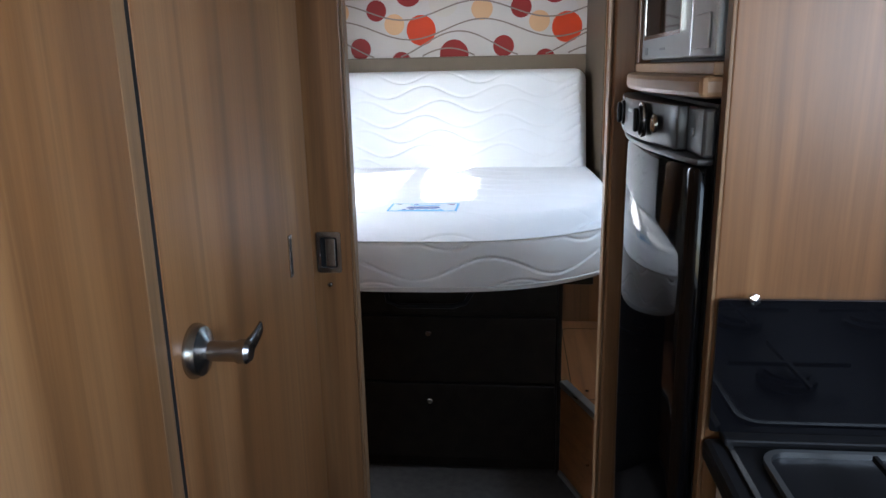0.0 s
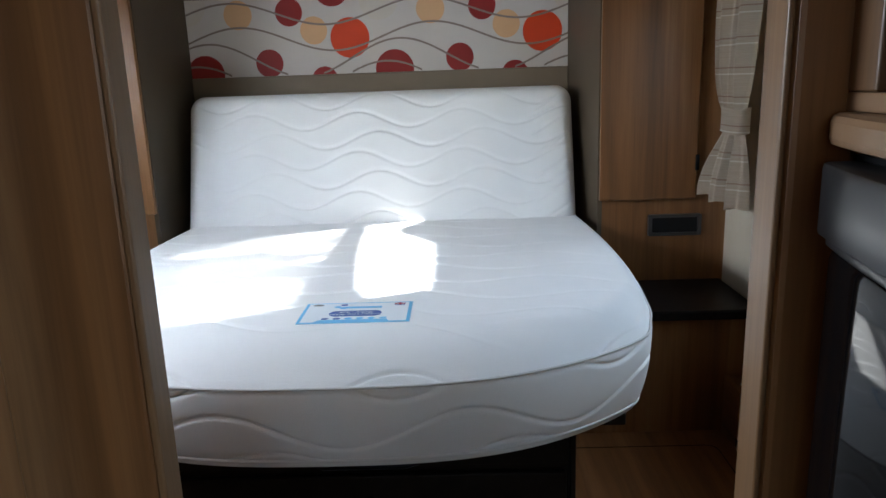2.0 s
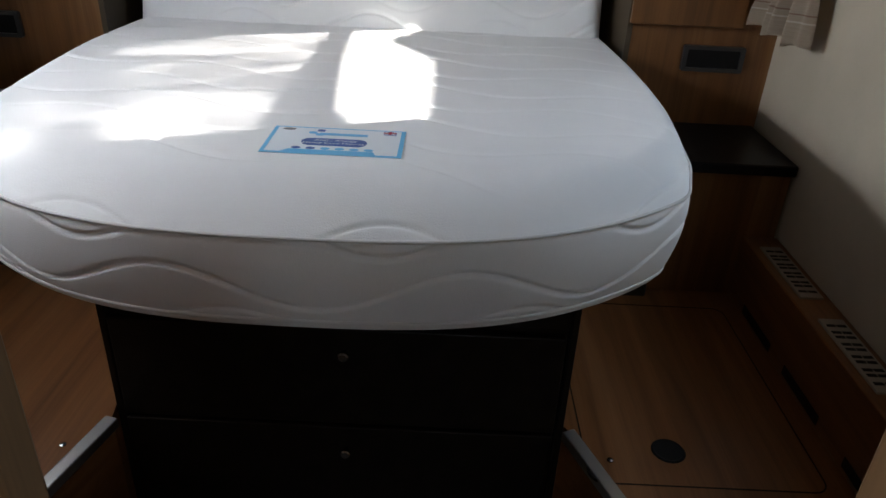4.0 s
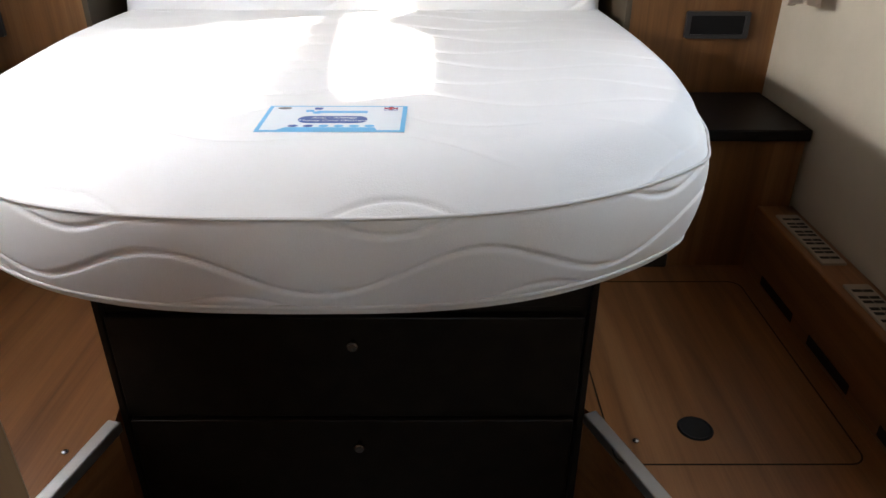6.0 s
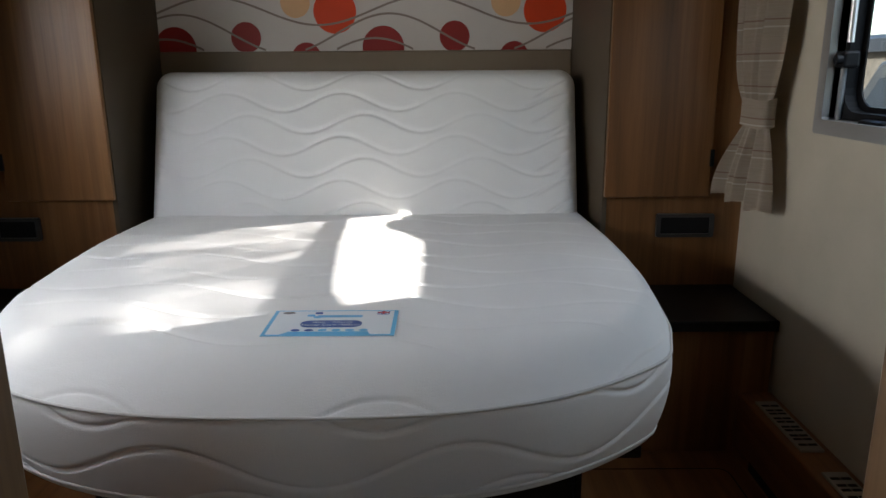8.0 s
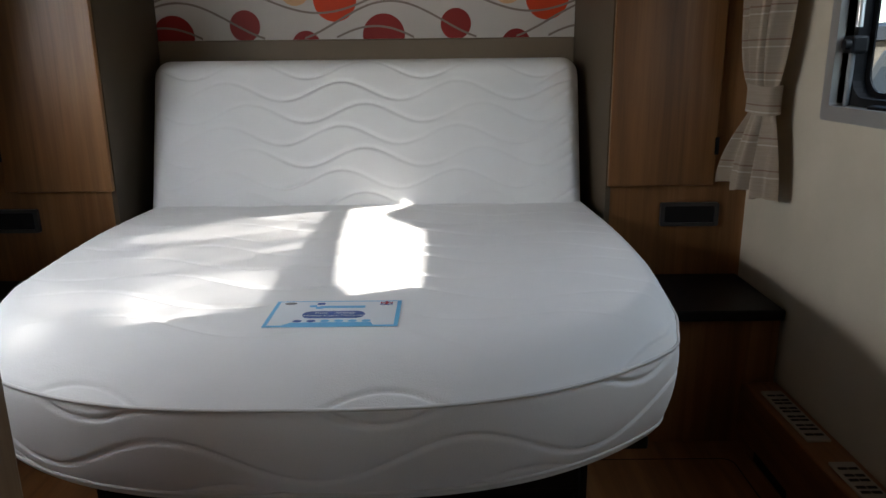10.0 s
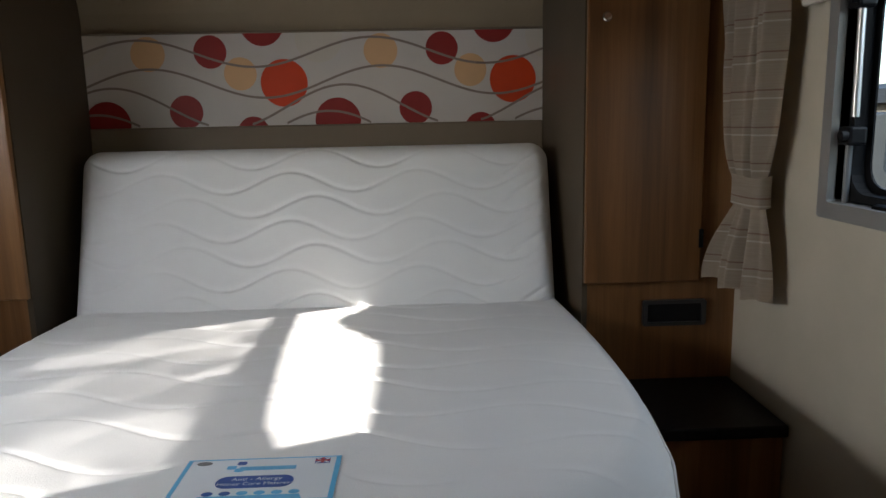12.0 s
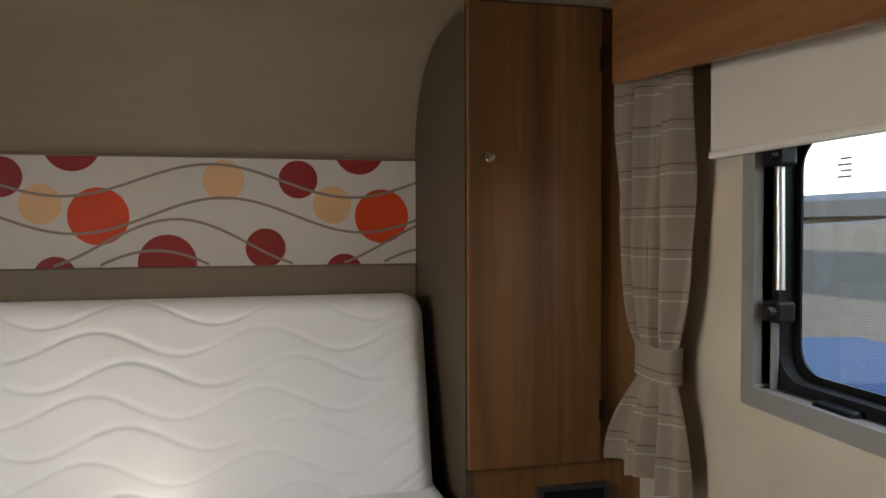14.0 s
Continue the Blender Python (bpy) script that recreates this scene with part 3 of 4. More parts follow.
def grid_mesh(X, Y, Z):
    b = bmesh.new()
    n, m = X.shape
    v = [[b.verts.new((X[i, j], Y[i, j], Z[i, j])) for j in range(m)] for i in range(n)]
    for i in range(n - 1):
        for j in range(m - 1):
            b.faces.new((v[i][j], v[i + 1][j], v[i + 1][j + 1], v[i][j + 1]))
    return b


def mattress():
    t = thing("mattress", (CX, 3.0, 0.758), "white quilted island mattress with rounded front corners", "mattress")
    back = 3.66
    # outline from the back corner round the bowed front to the other back corner, evenly spaced and softened
    ys = np.linspace(back, CORNER, 90)
    path = [(CX - half_at(y) - 0.03 * np.clip((y - 2.75) / 0.5, 0, 1), y) for y in ys[:-1]] + [(CX + u * HALF, front_line(u)) for u in np.linspace(-1, 1, 160)] + [(CX + half_at(y) + 0.012 * np.clip((y - 2.75) / 0.2, 0, 1), y) for y in ys[::-1][1:]]
    P = np.array(path)
    S = np.concatenate(([0], np.cumsum(np.sqrt((np.diff(P, axis=0) ** 2).sum(1)))))
    even = np.linspace(0, S[-1], 600)
    P = np.stack((np.interp(even, S, P[:, 0]), np.interp(even, S, P[:, 1])), 1)
    S = even
    for _ in range(28):
        P[1:-1] = 0.25 * P[:-2] + 0.5 * P[1:-1] + 0.25 * P[2:]
    T = np.gradient(P, axis=0)
    T /= np.linalg.norm(T, axis=1)[:, None]
    N = np.stack((T[:, 1], -T[:, 0]), 1)
    # top panel: from the outline in to the middle line
    spine = np.stack((np.full(len(P), CX), np.maximum(P[:, 1], 2.9)), 1)
    rs = np.linspace(0, 1, 130) ** 1.35
    X = P[:, 0:1] + (spine[:, 0:1] - P[:, 0:1]) * rs[None, :]
    Y = P[:, 1:2] + (spine[:, 1:2] - P[:, 1:2]) * rs[None, :]
    D = np.full(X.shape, 9.0)
    for px, py in P:
        D = np.minimum(D, (X - px) ** 2 + (Y - py) ** 2)
    D = np.sqrt(D)
    e = np.clip(1 - D / (0.045 + 0.1 * np.clip((2.82 - Y) / 0.3, 0, 1)), 0, 1)
    flat = np.clip(np.maximum(np.abs(X + 0.068) - 0.115, np.abs(Y - 2.64) - 0.07) / 0.03, 0, 1)
    sag = 0.0008 * np.sin(X * 7 + 1) * np.sin(Y * 6)
    q = waves(X - CX - 0.1, Y + 0.15 * X, 3.7, 11, 0.115, 0.43, 0.03, 0.0055, 0.2)
    lens = np.exp(-((D - (0.034 * np.cos(2 * np.pi * (X - 0.03) / 0.43) - 0.011)) / 0.003) ** 2) * (Y < 2.75)
    Z = 0.974 - 0.053 * e ** 2.1 + flat * (sag * (1 - e) - 0.007 * q * (1 - e)) - 0.0042 * lens
    part("top_panel", grid_mesh(X, Y, Z), QUILT, t, smooth=180)
    hs = np.linspace(0, 1, 56)
    zz = 0.778 + (0.919 - 0.778) * hs
    SS, HH = np.meshgrid(S, zz, indexing="ij")
    mid = S[len(S) // 2]
    g1 = np.exp(-((HH - 0.838 - 0.034 * np.sin(2 * np.pi * (SS - mid - 0.1325) / 0.43)) / 0.0036) ** 2)
    g2 = np.exp(-((HH - 0.765 - 0.032 * np.sin(2 * np.pi * (SS - mid - 0.2225) / 0.43)) / 0.0036) ** 2)
    g3 = np.exp(-((HH - 0.931 - 0.034 * np.sin(2 * np.pi * (SS - mid - 0.2275) / 0.43)) / 0.0036) ** 2)
    bulge = 0.011 * np.sin(np.pi * hs)[None, :].clip(0, 1) ** 0.6 - 0.0015 * np.exp(-((hs - 1) / 0.05) ** 2)[None, :] - 0.0065 * np.clip(g1 + g2 + g3, 0, 1)
    inset = 0.018 * (1 - hs)[None, :]
    BX = P[:, 0:1] + N[:, 0:1] * (bulge - inset)
    BY = P[:, 1:2] + N[:, 1:2] * (bulge - inset)
    part("side_band", grid_mesh(BX, BY, HH), QUILT, t, smooth=180)
    step = slice(None, None, 2)
    part("top_piping", tube([(x + n[0] * 0.001, y + n[1] * 0.001, 0.921) for (x, y), n in zip(P[step], N[step])], 0.0028, 8), PIPING, t, "white seam piping", smooth=180)
    part("bottom_piping", tube([(x - n[0] * 0.017, y - n[1] * 0.017, 0.778) for (x, y), n in zip(P[step], N[step])], 0.004, 8), PIPING, t, "white bottom piping", smooth=180)
    part("underside", prism([(x - n[0] * 0.022, y - n[1] * 0.022) for (x, y), n in zip(P[::4], N[::4])], 2, 0.764, 0.778), PIPING, t)
    return t


mattress()


def text_mesh(body, size, m, material, name, parent):
    cu = bpy.data.curves.new(name, "FONT")
    cu.body, cu.size, cu.align_x = body, size, "CENTER"
    tmp = bpy.data.objects.new("tmp_text", cu)
    scene.collection.objects.link(tmp)
    me = bpy.data.meshes.new_from_object(tmp.evaluated_get(bpy.context.evaluated_depsgraph_get()))
    bpy.data.objects.remove(tmp)
    bpy.data.curves.remove(cu)
    b = bmesh.new()
    b.from_mesh(me)
    bpy.data.meshes.remove(me)
    b.transform(m)
    return part(name, b, material, parent)


def mattress_label():
    x0, x1, y0, y1, z = -0.176, 0.041, 2.578, 2.702, 0.9752
    t = thing("product_label", ((x0 + x1) / 2, (y0 + y1) / 2, z - 0.003), "white and light-blue printed label on the mattress", "label")
    part("sheet", box(x0, x1, y0, y1, z - 0.0009, z), LABEL_WHITE, t)
    part("border", ring_frame([(x1, y1), (x0, y1), (x0, y0), (x1, y0)], [(x1 - 0.007, y1 - 0.002), (x0 + 0.006, y1 - 0.002), (x0 + 0.006, y0 + 0.007), (x1 - 0.007, y0 + 0.007)], 2, z, z + 0.0004), LABEL_BLUE, t, "light blue border")
    part("lower_band", prism([(x0 + 0.03, y0 + 0.007), (x1 - 0.04, y0 + 0.007), (x1 - 0.045, y0 + 0.02), (x0 + 0.042, y0 + 0.02)], 2, z, z + 0.0003), LABEL_BLUE, t, "light blue footer")
    part("pill", prism(rounded(x0 + 0.055, x1 - 0.058, y0 + 0.04, y0 + 0.072, 0.0155, 6), 2, z, z + 0.0006), LABEL_NAVY, t, "dark blue rounded banner")
    text_mesh("Anti - Allergy", 0.0125, Matrix.Translation((MID + 0.048, y0 + 0.058, z + 0.0012)), LABEL_WHITE, "lettering", t)
    text_mesh("Honey Core Mattress", 0.0115, Matrix.Translation((MID + 0.048, y0 + 0.0455, z + 0.0012)), LABEL_WHITE, "lettering", t)
    part("brand_bar", box(-0.098, -0.02, y0 + 0.089, y0 + 0.099, z, z + 0.0005), LABEL_BLUE, t, "pale brand bar")
    for dx, dy, mat in ((0, 0.006, LABEL_NAVY), (-0.012, -0.006, LABEL_BLUE), (0.0, -0.014, LABEL_BLUE)):
        part("brand_tile", prism(rounded(-0.104 + dx, -0.091 + dx, y0 + 0.098 + dy, y0 + 0.108 + dy, 0.003, 3), 2, z + 0.0006, z + 0.0009), mat, t)
    part("seal", turned([(0, 0), (0.011, 0), (0, 0.0004)], pose(x0 + 0.025, y0 + 0.112, z + 0.0004) @ Matrix.Diagonal((1, 0.55, 1, 1)), 20), GREY_PLASTIC, t, "dark oval seal")
    fx, fy = x1 - 0.036, y0 + 0.103
    flag = part("flag", box(fx, fx + 0.021, fy, fy + 0.015, z, z + 0.0005), LABEL_NAVY, t, "small printed flag")
    for a in (36, -36):
        s = box(-0.011, 0.011, -0.0012, 0.0012, 0, 0.0002)
        s.transform(pose(fx + 0.0105, fy + 0.0075, z + 0.0005, 0, 0, a))
        part("flag_cross", s, LABEL_WHITE, flag)
    part("flag_cross", box(fx, fx + 0.021, fy + 0.0055, fy + 0.0095, z + 0.0008, z + 0.0011), FLAG_RED, flag)
    part("flag_cross", box(fx + 0.0085, fx + 0.0125, fy, fy + 0.015, z + 0.0009, z + 0.0012), FLAG_RED, flag)
    for k in range(6):
        part("icon", turned([(0, 0), (0.0075, 0), (0, 0.0004)], pose(x0 + 0.052 + 0.0225 * k, y0 + 0.026, z + 0.0004) @ Matrix.Diagonal((1, 0.75, 1, 1)), 16), LABEL_NAVY if k in (0, 1) else LABEL_BLUE, t, "round icon")


mattress_label()


def back_cushion():
    t = thing("back_cushion", (MID, 3.62, 0.974), "white quilted backrest cushion leaning on the headboard wall", "cushion")
    w, h, th = 1.282, 0.476, 0.12
    n, m = 320, 170
    a = np.sin(np.linspace(-1, 1, n) * np.pi / 2) * w / 2
    s = (1 - np.cos(np.linspace(0, 1, m) * np.pi)) / 2 * h
    A, B = np.meshgrid(a, s, indexing="ij")
    r = 0.055
    dx = np.clip((np.abs(A) - (w / 2 - r)) / r, 0, 1)
    dt = np.clip((B - (h - r)) / r, 0, 1)
    d = np.sqrt(dx ** 2 + dt ** 2).clip(0, 1)
    depth = (th / 2) * np.sqrt(np.clip(1 - d ** 2.4, 0, 1))
    # rounded outline at the two upper corners
    over = np.sqrt(dx ** 2 + dt ** 2)
    k = np.where((dx > 0) & (dt > 0) & (over > 1), 1 / np.maximum(over, 1e-6), 1.0)
    A2 = np.where(dx > 0, np.sign(A) * ((w / 2 - r) + dx * k * r), A)
    B2 = np.where(dt > 0, (h - r) + dt * k * r, B)
    q = waves(A2, B2, h - 0.043, 8, 0.066, 0.345, 0.028, 0.005, 0.0, 0.9)
    f = (B2 - 0.6 * (A2 - 0.5)) / 0.075
    edge = np.exp(-(np.abs(f - np.round(f)) * 0.075 / 0.006) ** 2) * np.clip((A2 - 0.5) / 0.03, 0, 1)
    q = np.maximum(q, 0.7 * edge)
    puff = 0.006 * np.cos(A2 * 5) * np.sin(B2 / h * np.pi)
    F = depth + (puff - 0.006 * q) * (1 - d)
    lean = math.degrees(math.atan2(0.14, 0.42))
    mtx = pose(MID, 3.617, 0.93, -lean, 0, 0)
    for nm, Yv in (("front_panel", -F), ("rear_panel", depth)):
        b = grid_mesh(A2, Yv, B2)
        b.transform(mtx)
        part(nm, b, QUILT, t, smooth=180)


back_cushion()

# ---- headboard wall ----
def headboard():
    z0, z1, x0, x1, y = 1.449, 1.711, -0.789, 0.536, 3.8815
    t = thing("headboard_panel", (MID, 3.888, 1.0), "taupe headboard with a printed band of red and orange discs", "headboard")
    part("lower_pad", box(x0, x1, 3.872, 3.888, 0.9, z0 - 0.001, 0.004), TAUPE, t, "taupe padded strip")
    part("printed_band", box(x0, x1, y, 3.888, z0, z1), PAPER, t, "white printed band")
    part("top_lip", box(x0, x1, 3.876, 3.888, z1 + 0.001, z1 + 0.007, 0.002), TAUPE, t)

    def clipped(points):
        return [(min(max(px, x0), x1), min(max(pz, z0), z1)) for px, pz in points]

    period = 0.669
    discs = [(-0.607, 1.657, 0.049, PEACH, "peach"), (-0.429, 1.661, 0.047, RED, "dark red"), (-0.346, 1.598, 0.047, PEACH, "peach"), (-0.221, 1.570, 0.068, ORANGE, "orange"),
             (-0.277, 1.737, 0.062, RED, "dark red"), (-0.738, 1.459, 0.067, RED, "dark red"), (-0.509, 1.492, 0.048, RED, "dark red"), (-0.317, 1.430, 0.046, RED, "dark red"), (-0.116, 1.694, 0.068, PALE, "pale beige")]
    for k in range(-1, 3):
        for i, (u, v, r, mat, word) in enumerate(discs):
            cx, cz = u + period * k, v
            pts = clipped([(cx + r * math.cos(a), cz + r * math.sin(a)) for a in [2 * math.pi * j / 48 for j in range(48)]])
            if max(p[0] for p in pts) - min(p[0] for p in pts) < 0.012:
                continue
            clean = [p for j, p in enumerate(pts) if (Vector(p) - Vector(pts[j - 1])).length > 1e-5]
            lay = 0.0004 if mat is PALE else 0.0008 + 0.0002 * (i % 2)
            part("printed_disc", prism(clean, 1, y - lay, y), mat, t, word + " printed disc")
    def ribbon(ring_list):
        b = bmesh.new()
        rings = [[b.verts.new(p) for p in ring] for ring in ring_list]
        for last, ring in zip(rings, rings[1:]):
            for q in range(4):
                b.faces.new((last[q], last[(q + 1) % 4], ring[(q + 1) % 4], ring[q]))
        b.faces.new(rings[0]), b.faces.new(rings[-1])
        part("printed_line", b, LINE, t, "thin taupe wavy line")

    for zmid, amp, crest in ((1.6565, 0.0395, -0.637), (1.572, 0.043, -0.609), (1.503, 0.06, -0.72), (1.43, 0.058, -0.769)):
        run = []
        for j in range(262):
            cx = x0 + (x1 - x0) * min(j, 260) / 260
            ph = 2 * math.pi * (cx - crest) / 0.672
            cz = zmid + amp * math.cos(ph)
            slope = amp * 2 * math.pi / 0.672 * math.sin(ph)
            hw = 0.0033 * math.sqrt(1 + slope * slope)
            if cz + hw > z1 or cz - hw < z0 or j == 261:
                if len(run) > 2:
                    ribbon(run)
                run = []
                continue
            run.append([(cx, yy, zz) for yy, zz in ((y - 0.0016, cz - hw), (y - 0.0016, cz + hw), (y, cz + hw), (y, cz - hw))])


headboard()

# ---- bedside wardrobes and shelves ----
def side_wardrobe(s):
    """s = 1 by the visible window, -1 on the other side."""
    if s > 0:
        xi, xj, xw, xd, label = 0.574, 0.536, RIGHT_W, 0.874, "tall narrow wood-effect wardrobe beside the bed"
        sx0, sx1 = 0.733, 0.898
        kx = 0.619
    else:
        xi, xj, xw, xd, label = -0.811, -0.789, LEFT_W, -1.118, "tall narrow wood-effect wardrobe beside the bed"
        sx0, sx1 = -1.172, -1.042
        kx = -0.856
    t = thing("bedside_wardrobe", ((xi + xw) / 2, 3.7, SIDE_FLOOR), label, "wardrobe", "wardrobes beside the bed")
    lo, hi = sorted((xi, xw))
    fy = 3.508
    part("face_frame", box(lo, hi, fy + 0.004, fy + 0.022, SIDE_FLOOR, CEIL - 0.003), WOOD, t)
    d0, d1 = sorted((xi + s * 0.004, xd))
    part("door", box(d0, d1, fy - 0.014, fy + 0.0035, 1.033, CEIL - 0.003, 0.003), WOOD, t)
    part("knob", turned([(0, 0), (0.006, 0), (0.006, 0.012), (0.012, 0.016), (0.012, 0.022), (0.009, 0.026), (0, 0.0265)], pose(kx, fy - 0.014, 1.685, 90), 20), CHROME, t, "round chrome knob", smooth=35)
    part("hinge", box(xd - 0.006, xd + 0.006, fy - 0.016, fy - 0.0005, 1.12, 1.168, 0.002), RUBBER, t, "dark hinge")
    part("hinge", box(xd - 0.006, xd + 0.006, fy - 0.016, fy - 0.0005, 1.872, 1.92, 0.002), RUBBER, t, "dark hinge")
    # padded cheek towards the bed, arched at its top
    n = 24
    cheek = [(fy, 0.78), (3.884, 0.78), (3.884, 1.72)] + arc(3.634, 1.735, 0.25, 0, 90, n)[1:] + [(fy, 1.987)]
    shear = prism(cheek, 0, 0, 0.014)
    for v in shear.verts:
        k = (v.co.y - fy) / (3.884 - fy)
        v.co.x = xi + (xj - xi) * k + s * v.co.x
    part("padded_cheek", shear, GREY_PANEL, t, "grey-olive vinyl cheek panel")
    # reading light recess
    plate = part("socket_plate", ring_frame(rounded(sx0, sx1, 0.915, 0.983, 0.006), rounded(sx0 + 0.012, sx1 - 0.012, 0.925, 0.973, 0.004), 1, fy - 0.008, fy + 0.004), FRIDGE_GREY, t, "dark grey socket surround")
    part("flap", box(sx0 + 0.011, sx1 - 0.011, fy - 0.003, fy + 0.0036, 0.924, 0.974, 0.002), BLACK, plate, "black socket flap")
    # bedside shelf
    a0, a1 = sorted((xw - s * 0.008, xi - s * 0.2))
    sh = thing("bedside_shelf", ((a0 + a1) / 2, 3.34, SIDE_FLOOR), "black-topped wood-effect bedside shelf unit", "bedside shelf", "bedside shelves")
    part("top", box(a0, a1, 3.19, fy + 0.003, 0.742, 0.77, 0.004), BLACK_TOP, sh, "black laminate top")
    part("front", box(a0, a1, 3.212, 3.23, SIDE_FLOOR, 0.7415, 0.002), WOOD, sh)
    part("side", box(*(sorted((xi - s * 0.2, xi - s * 0.182))), 3.2305, fy + 0.003, SIDE_FLOOR, 0.7415), WOOD, sh)


side_wardrobe(1)
side_wardrobe(-1)


def heater_box():
    t = thing("heater_duct_box", (0.93, 2.5, SIDE_FLOOR), "low wood-effect heater casing with beige vent grilles", "heater casing")
    part("casing", box(0.884, RIGHT_W - 0.001, 1.915, 3.21, SIDE_FLOOR, 0.568, 0.004), WOOD_Y, t)
    for y0 in (2.907, 2.583, 2.26):
        g = part("vent_grille", box(0.904, 0.956, y0, y0 + 0.24, 0.5665, 0.5735, 0.002), GRILLE, t, "beige vent grille")
        for i in range(10):
            for j in range(2):
                yy = y0 + 0.02 + 0.0205 * i + (0.004 if i % 2 else 0)
                part("vent_slot", box(0.9095 + 0.0215 * j, 0.9285 + 0.0215 * j, yy, yy + 0.009, 0.5725, 0.5741), BLACK, g)
    for y0 in (2.93, 2.68, 2.40):
        part("air_slot", box(0.8825, 0.8845, y0, y0 + 0.17, SIDE_FLOOR + 0.012, SIDE_FLOOR + 0.035), BLACK, t, "dark air slot")


heater_box()

# ---- windows, blinds, curtains ----
def window(name, s):
    """A framed acrylic window in a side wall. s = 1: right wall, -1: left wall."""
    w = RIGHT_W if s > 0 else LEFT_W
    y0, y1, z0, z1 = (2.20, 3.132, 1.245, 1.75) if s > 0 else (2.175, 3.12, 1.245, 1.722)
    t = tagged(new(name), "grey-framed caravan window with a hinged acrylic pane", kind="structure")
    BASE[name] = Vector((0, 0, 0))

    def f(outline_a, outline_b, a, b, mat, nm, label=""):
        lo, hi = sorted((w + s * a, w + s * b))
        return part(nm, ring_frame(outline_a, outline_b, 0, lo, hi), mat, t, label)
    f(rounded(y0 - 0.04, y1 + 0.038, z0 - 0.04, z1 + 0.04, 0.02), rounded(y0 + 0.004, y1 - 0.004, z0 + 0.004, z1 - 0.004, 0.01), -0.006, 0.0, CREAM, "surround", "cream surround")
    f(rounded(y0, y1, z0, z1, 0.008), rounded(y0 + 0.032, y1 - 0.032, z0 + 0.032, z1 - 0.032, 0.006), -0.016, 0.03, GREY_FRAME, "window_frame", "grey metal frame")
    f(rounded(y0 + 0.033, y1 - 0.033, z0 + 0.033, z1 - 0.033, 0.012), rounded(y0 + 0.062, y1 - (0.05 if s > 0 else 0.062), z0 + 0.05, z1 - 0.05, 0.05 if s > 0 else 0.015), 0.018, 0.045, RUBBER, "seal", "black rubber seal")
    lo, hi = sorted((w + s * 0.05, w + s * 0.056))
    ztop = z1 - 0.02 if s > 0 else 1.535
    pane = part("pane", prism(rounded(y0 + 0.01, y1 - 0.01, z0 + 0.012, ztop, 0.03), 0, lo, hi), ACRYLIC if s > 0 else SCREEN, t, "clear acrylic pane" if s > 0 else "unseen uneven screen added to dim the sun patch")
    if s < 0:
        lo, hi = sorted((w + s * 0.044, w + s * 0.062))
        # unseen bar, its outline shaped to shade the strip between the sun patches
        part("shade_bar", prism([(y0 + 0.005, 1.536), (y1 - 0.005, 1.536), (y1 - 0.005, 1.558), (2.75, 1.568), (2.46, 1.582), (2.32, 1.592), (2.27, 1.604), (y0 + 0.005, 1.614)], 0, lo, hi), BLACK, t, "unseen dark bar added to shade a strip between the sun patches")
        # blind added out of view; its lower outline casts the notch in the sun patch
        blind = thing("roller_blind", (w + 0.02, 2.68, 1.66), "unseen cream blind added to cut a notch in the sun patch", "blind")
        fold = [(2.16, 1.78), (2.16, 1.665), (2.55, 1.662), (2.66, 1.648), (2.80, 1.618), (2.90, 1.588), (2.95, 1.584), (3.0, 1.598), (3.03, 1.612), (3.06, 1.622), (3.16, 1.63), (3.16, 1.78)]
        part("fabric", prism(fold, 0, w + 0.012, w + 0.018), BLIND, blind)
        return
    lo, hi = sorted((w + s * 0.046, w + s * 0.0498))
    part("pane_border", ring_frame(rounded(y0 + 0.02, y1 - 0.02, z0 + 0.02, z1 - 0.02, 0.03), rounded(y0 + 0.09, y1 - 0.064, z0 + 0.062, z1 - 0.07, 0.045), 0, lo, hi), BLACK, t, "black pane border")
    part("stay_rod", tube([(w + 0.012, 3.072, 1.44), (w + 0.012, 3.076, 1.64)], 0.0075, 12), ALU, t, "aluminium stay rod", smooth=40)
    part("stay_tube", tube([(w + 0.012, 3.084, 1.27), (w + 0.012, 3.084, 1.42)], 0.0065, 12), GREY_PLASTIC, t, "grey stay tube", smooth=40)
    for z in (1.405, 1.655):
        j = part("stay_joint", box(w - 0.006, w + 0.03, 3.056, 3.096, z - 0.018, z + 0.018, 0.006), BLACK, t, "black stay joint")
        part("thumb_screw", turned([(0, 0), (0.01, 0), (0.01, 0.012), (0, 0.014)], pose(w - 0.006, 3.066, z, 0, -90, 0), 14), BLACK, j)
    part("latch", box(w - 0.004, w + 0.03, 2.90, 2.985, 1.258, 1.285, 0.008), BLACK, t, "black window latch")
    for k in range(4):
        part("sticker_mark", box(w + 0.0478, w + 0.0496, 2.968, 2.995 - 0.006 * (k % 2), 1.614 + 0.009 * k, 1.617 + 0.009 * k), GREY_PLASTIC, pane, "grey printed mark")
    bl = thing("roller_blind", (w - 0.02, 2.68, 1.66), "cream cassette blind pulled partly down", "blind")
    part("fabric", box(w - 0.032, w - 0.024, 2.16, 3.20, 1.672, 1.84), BLIND, bl)
    part("bottom_bar", box(w - 0.036, w - 0.0205, 2.158, 3.205, 1.660, 1.674, 0.005), WHITE_PLASTIC, bl, "cream bottom bar")


window("window_1", 1)
window("window_2", -1)


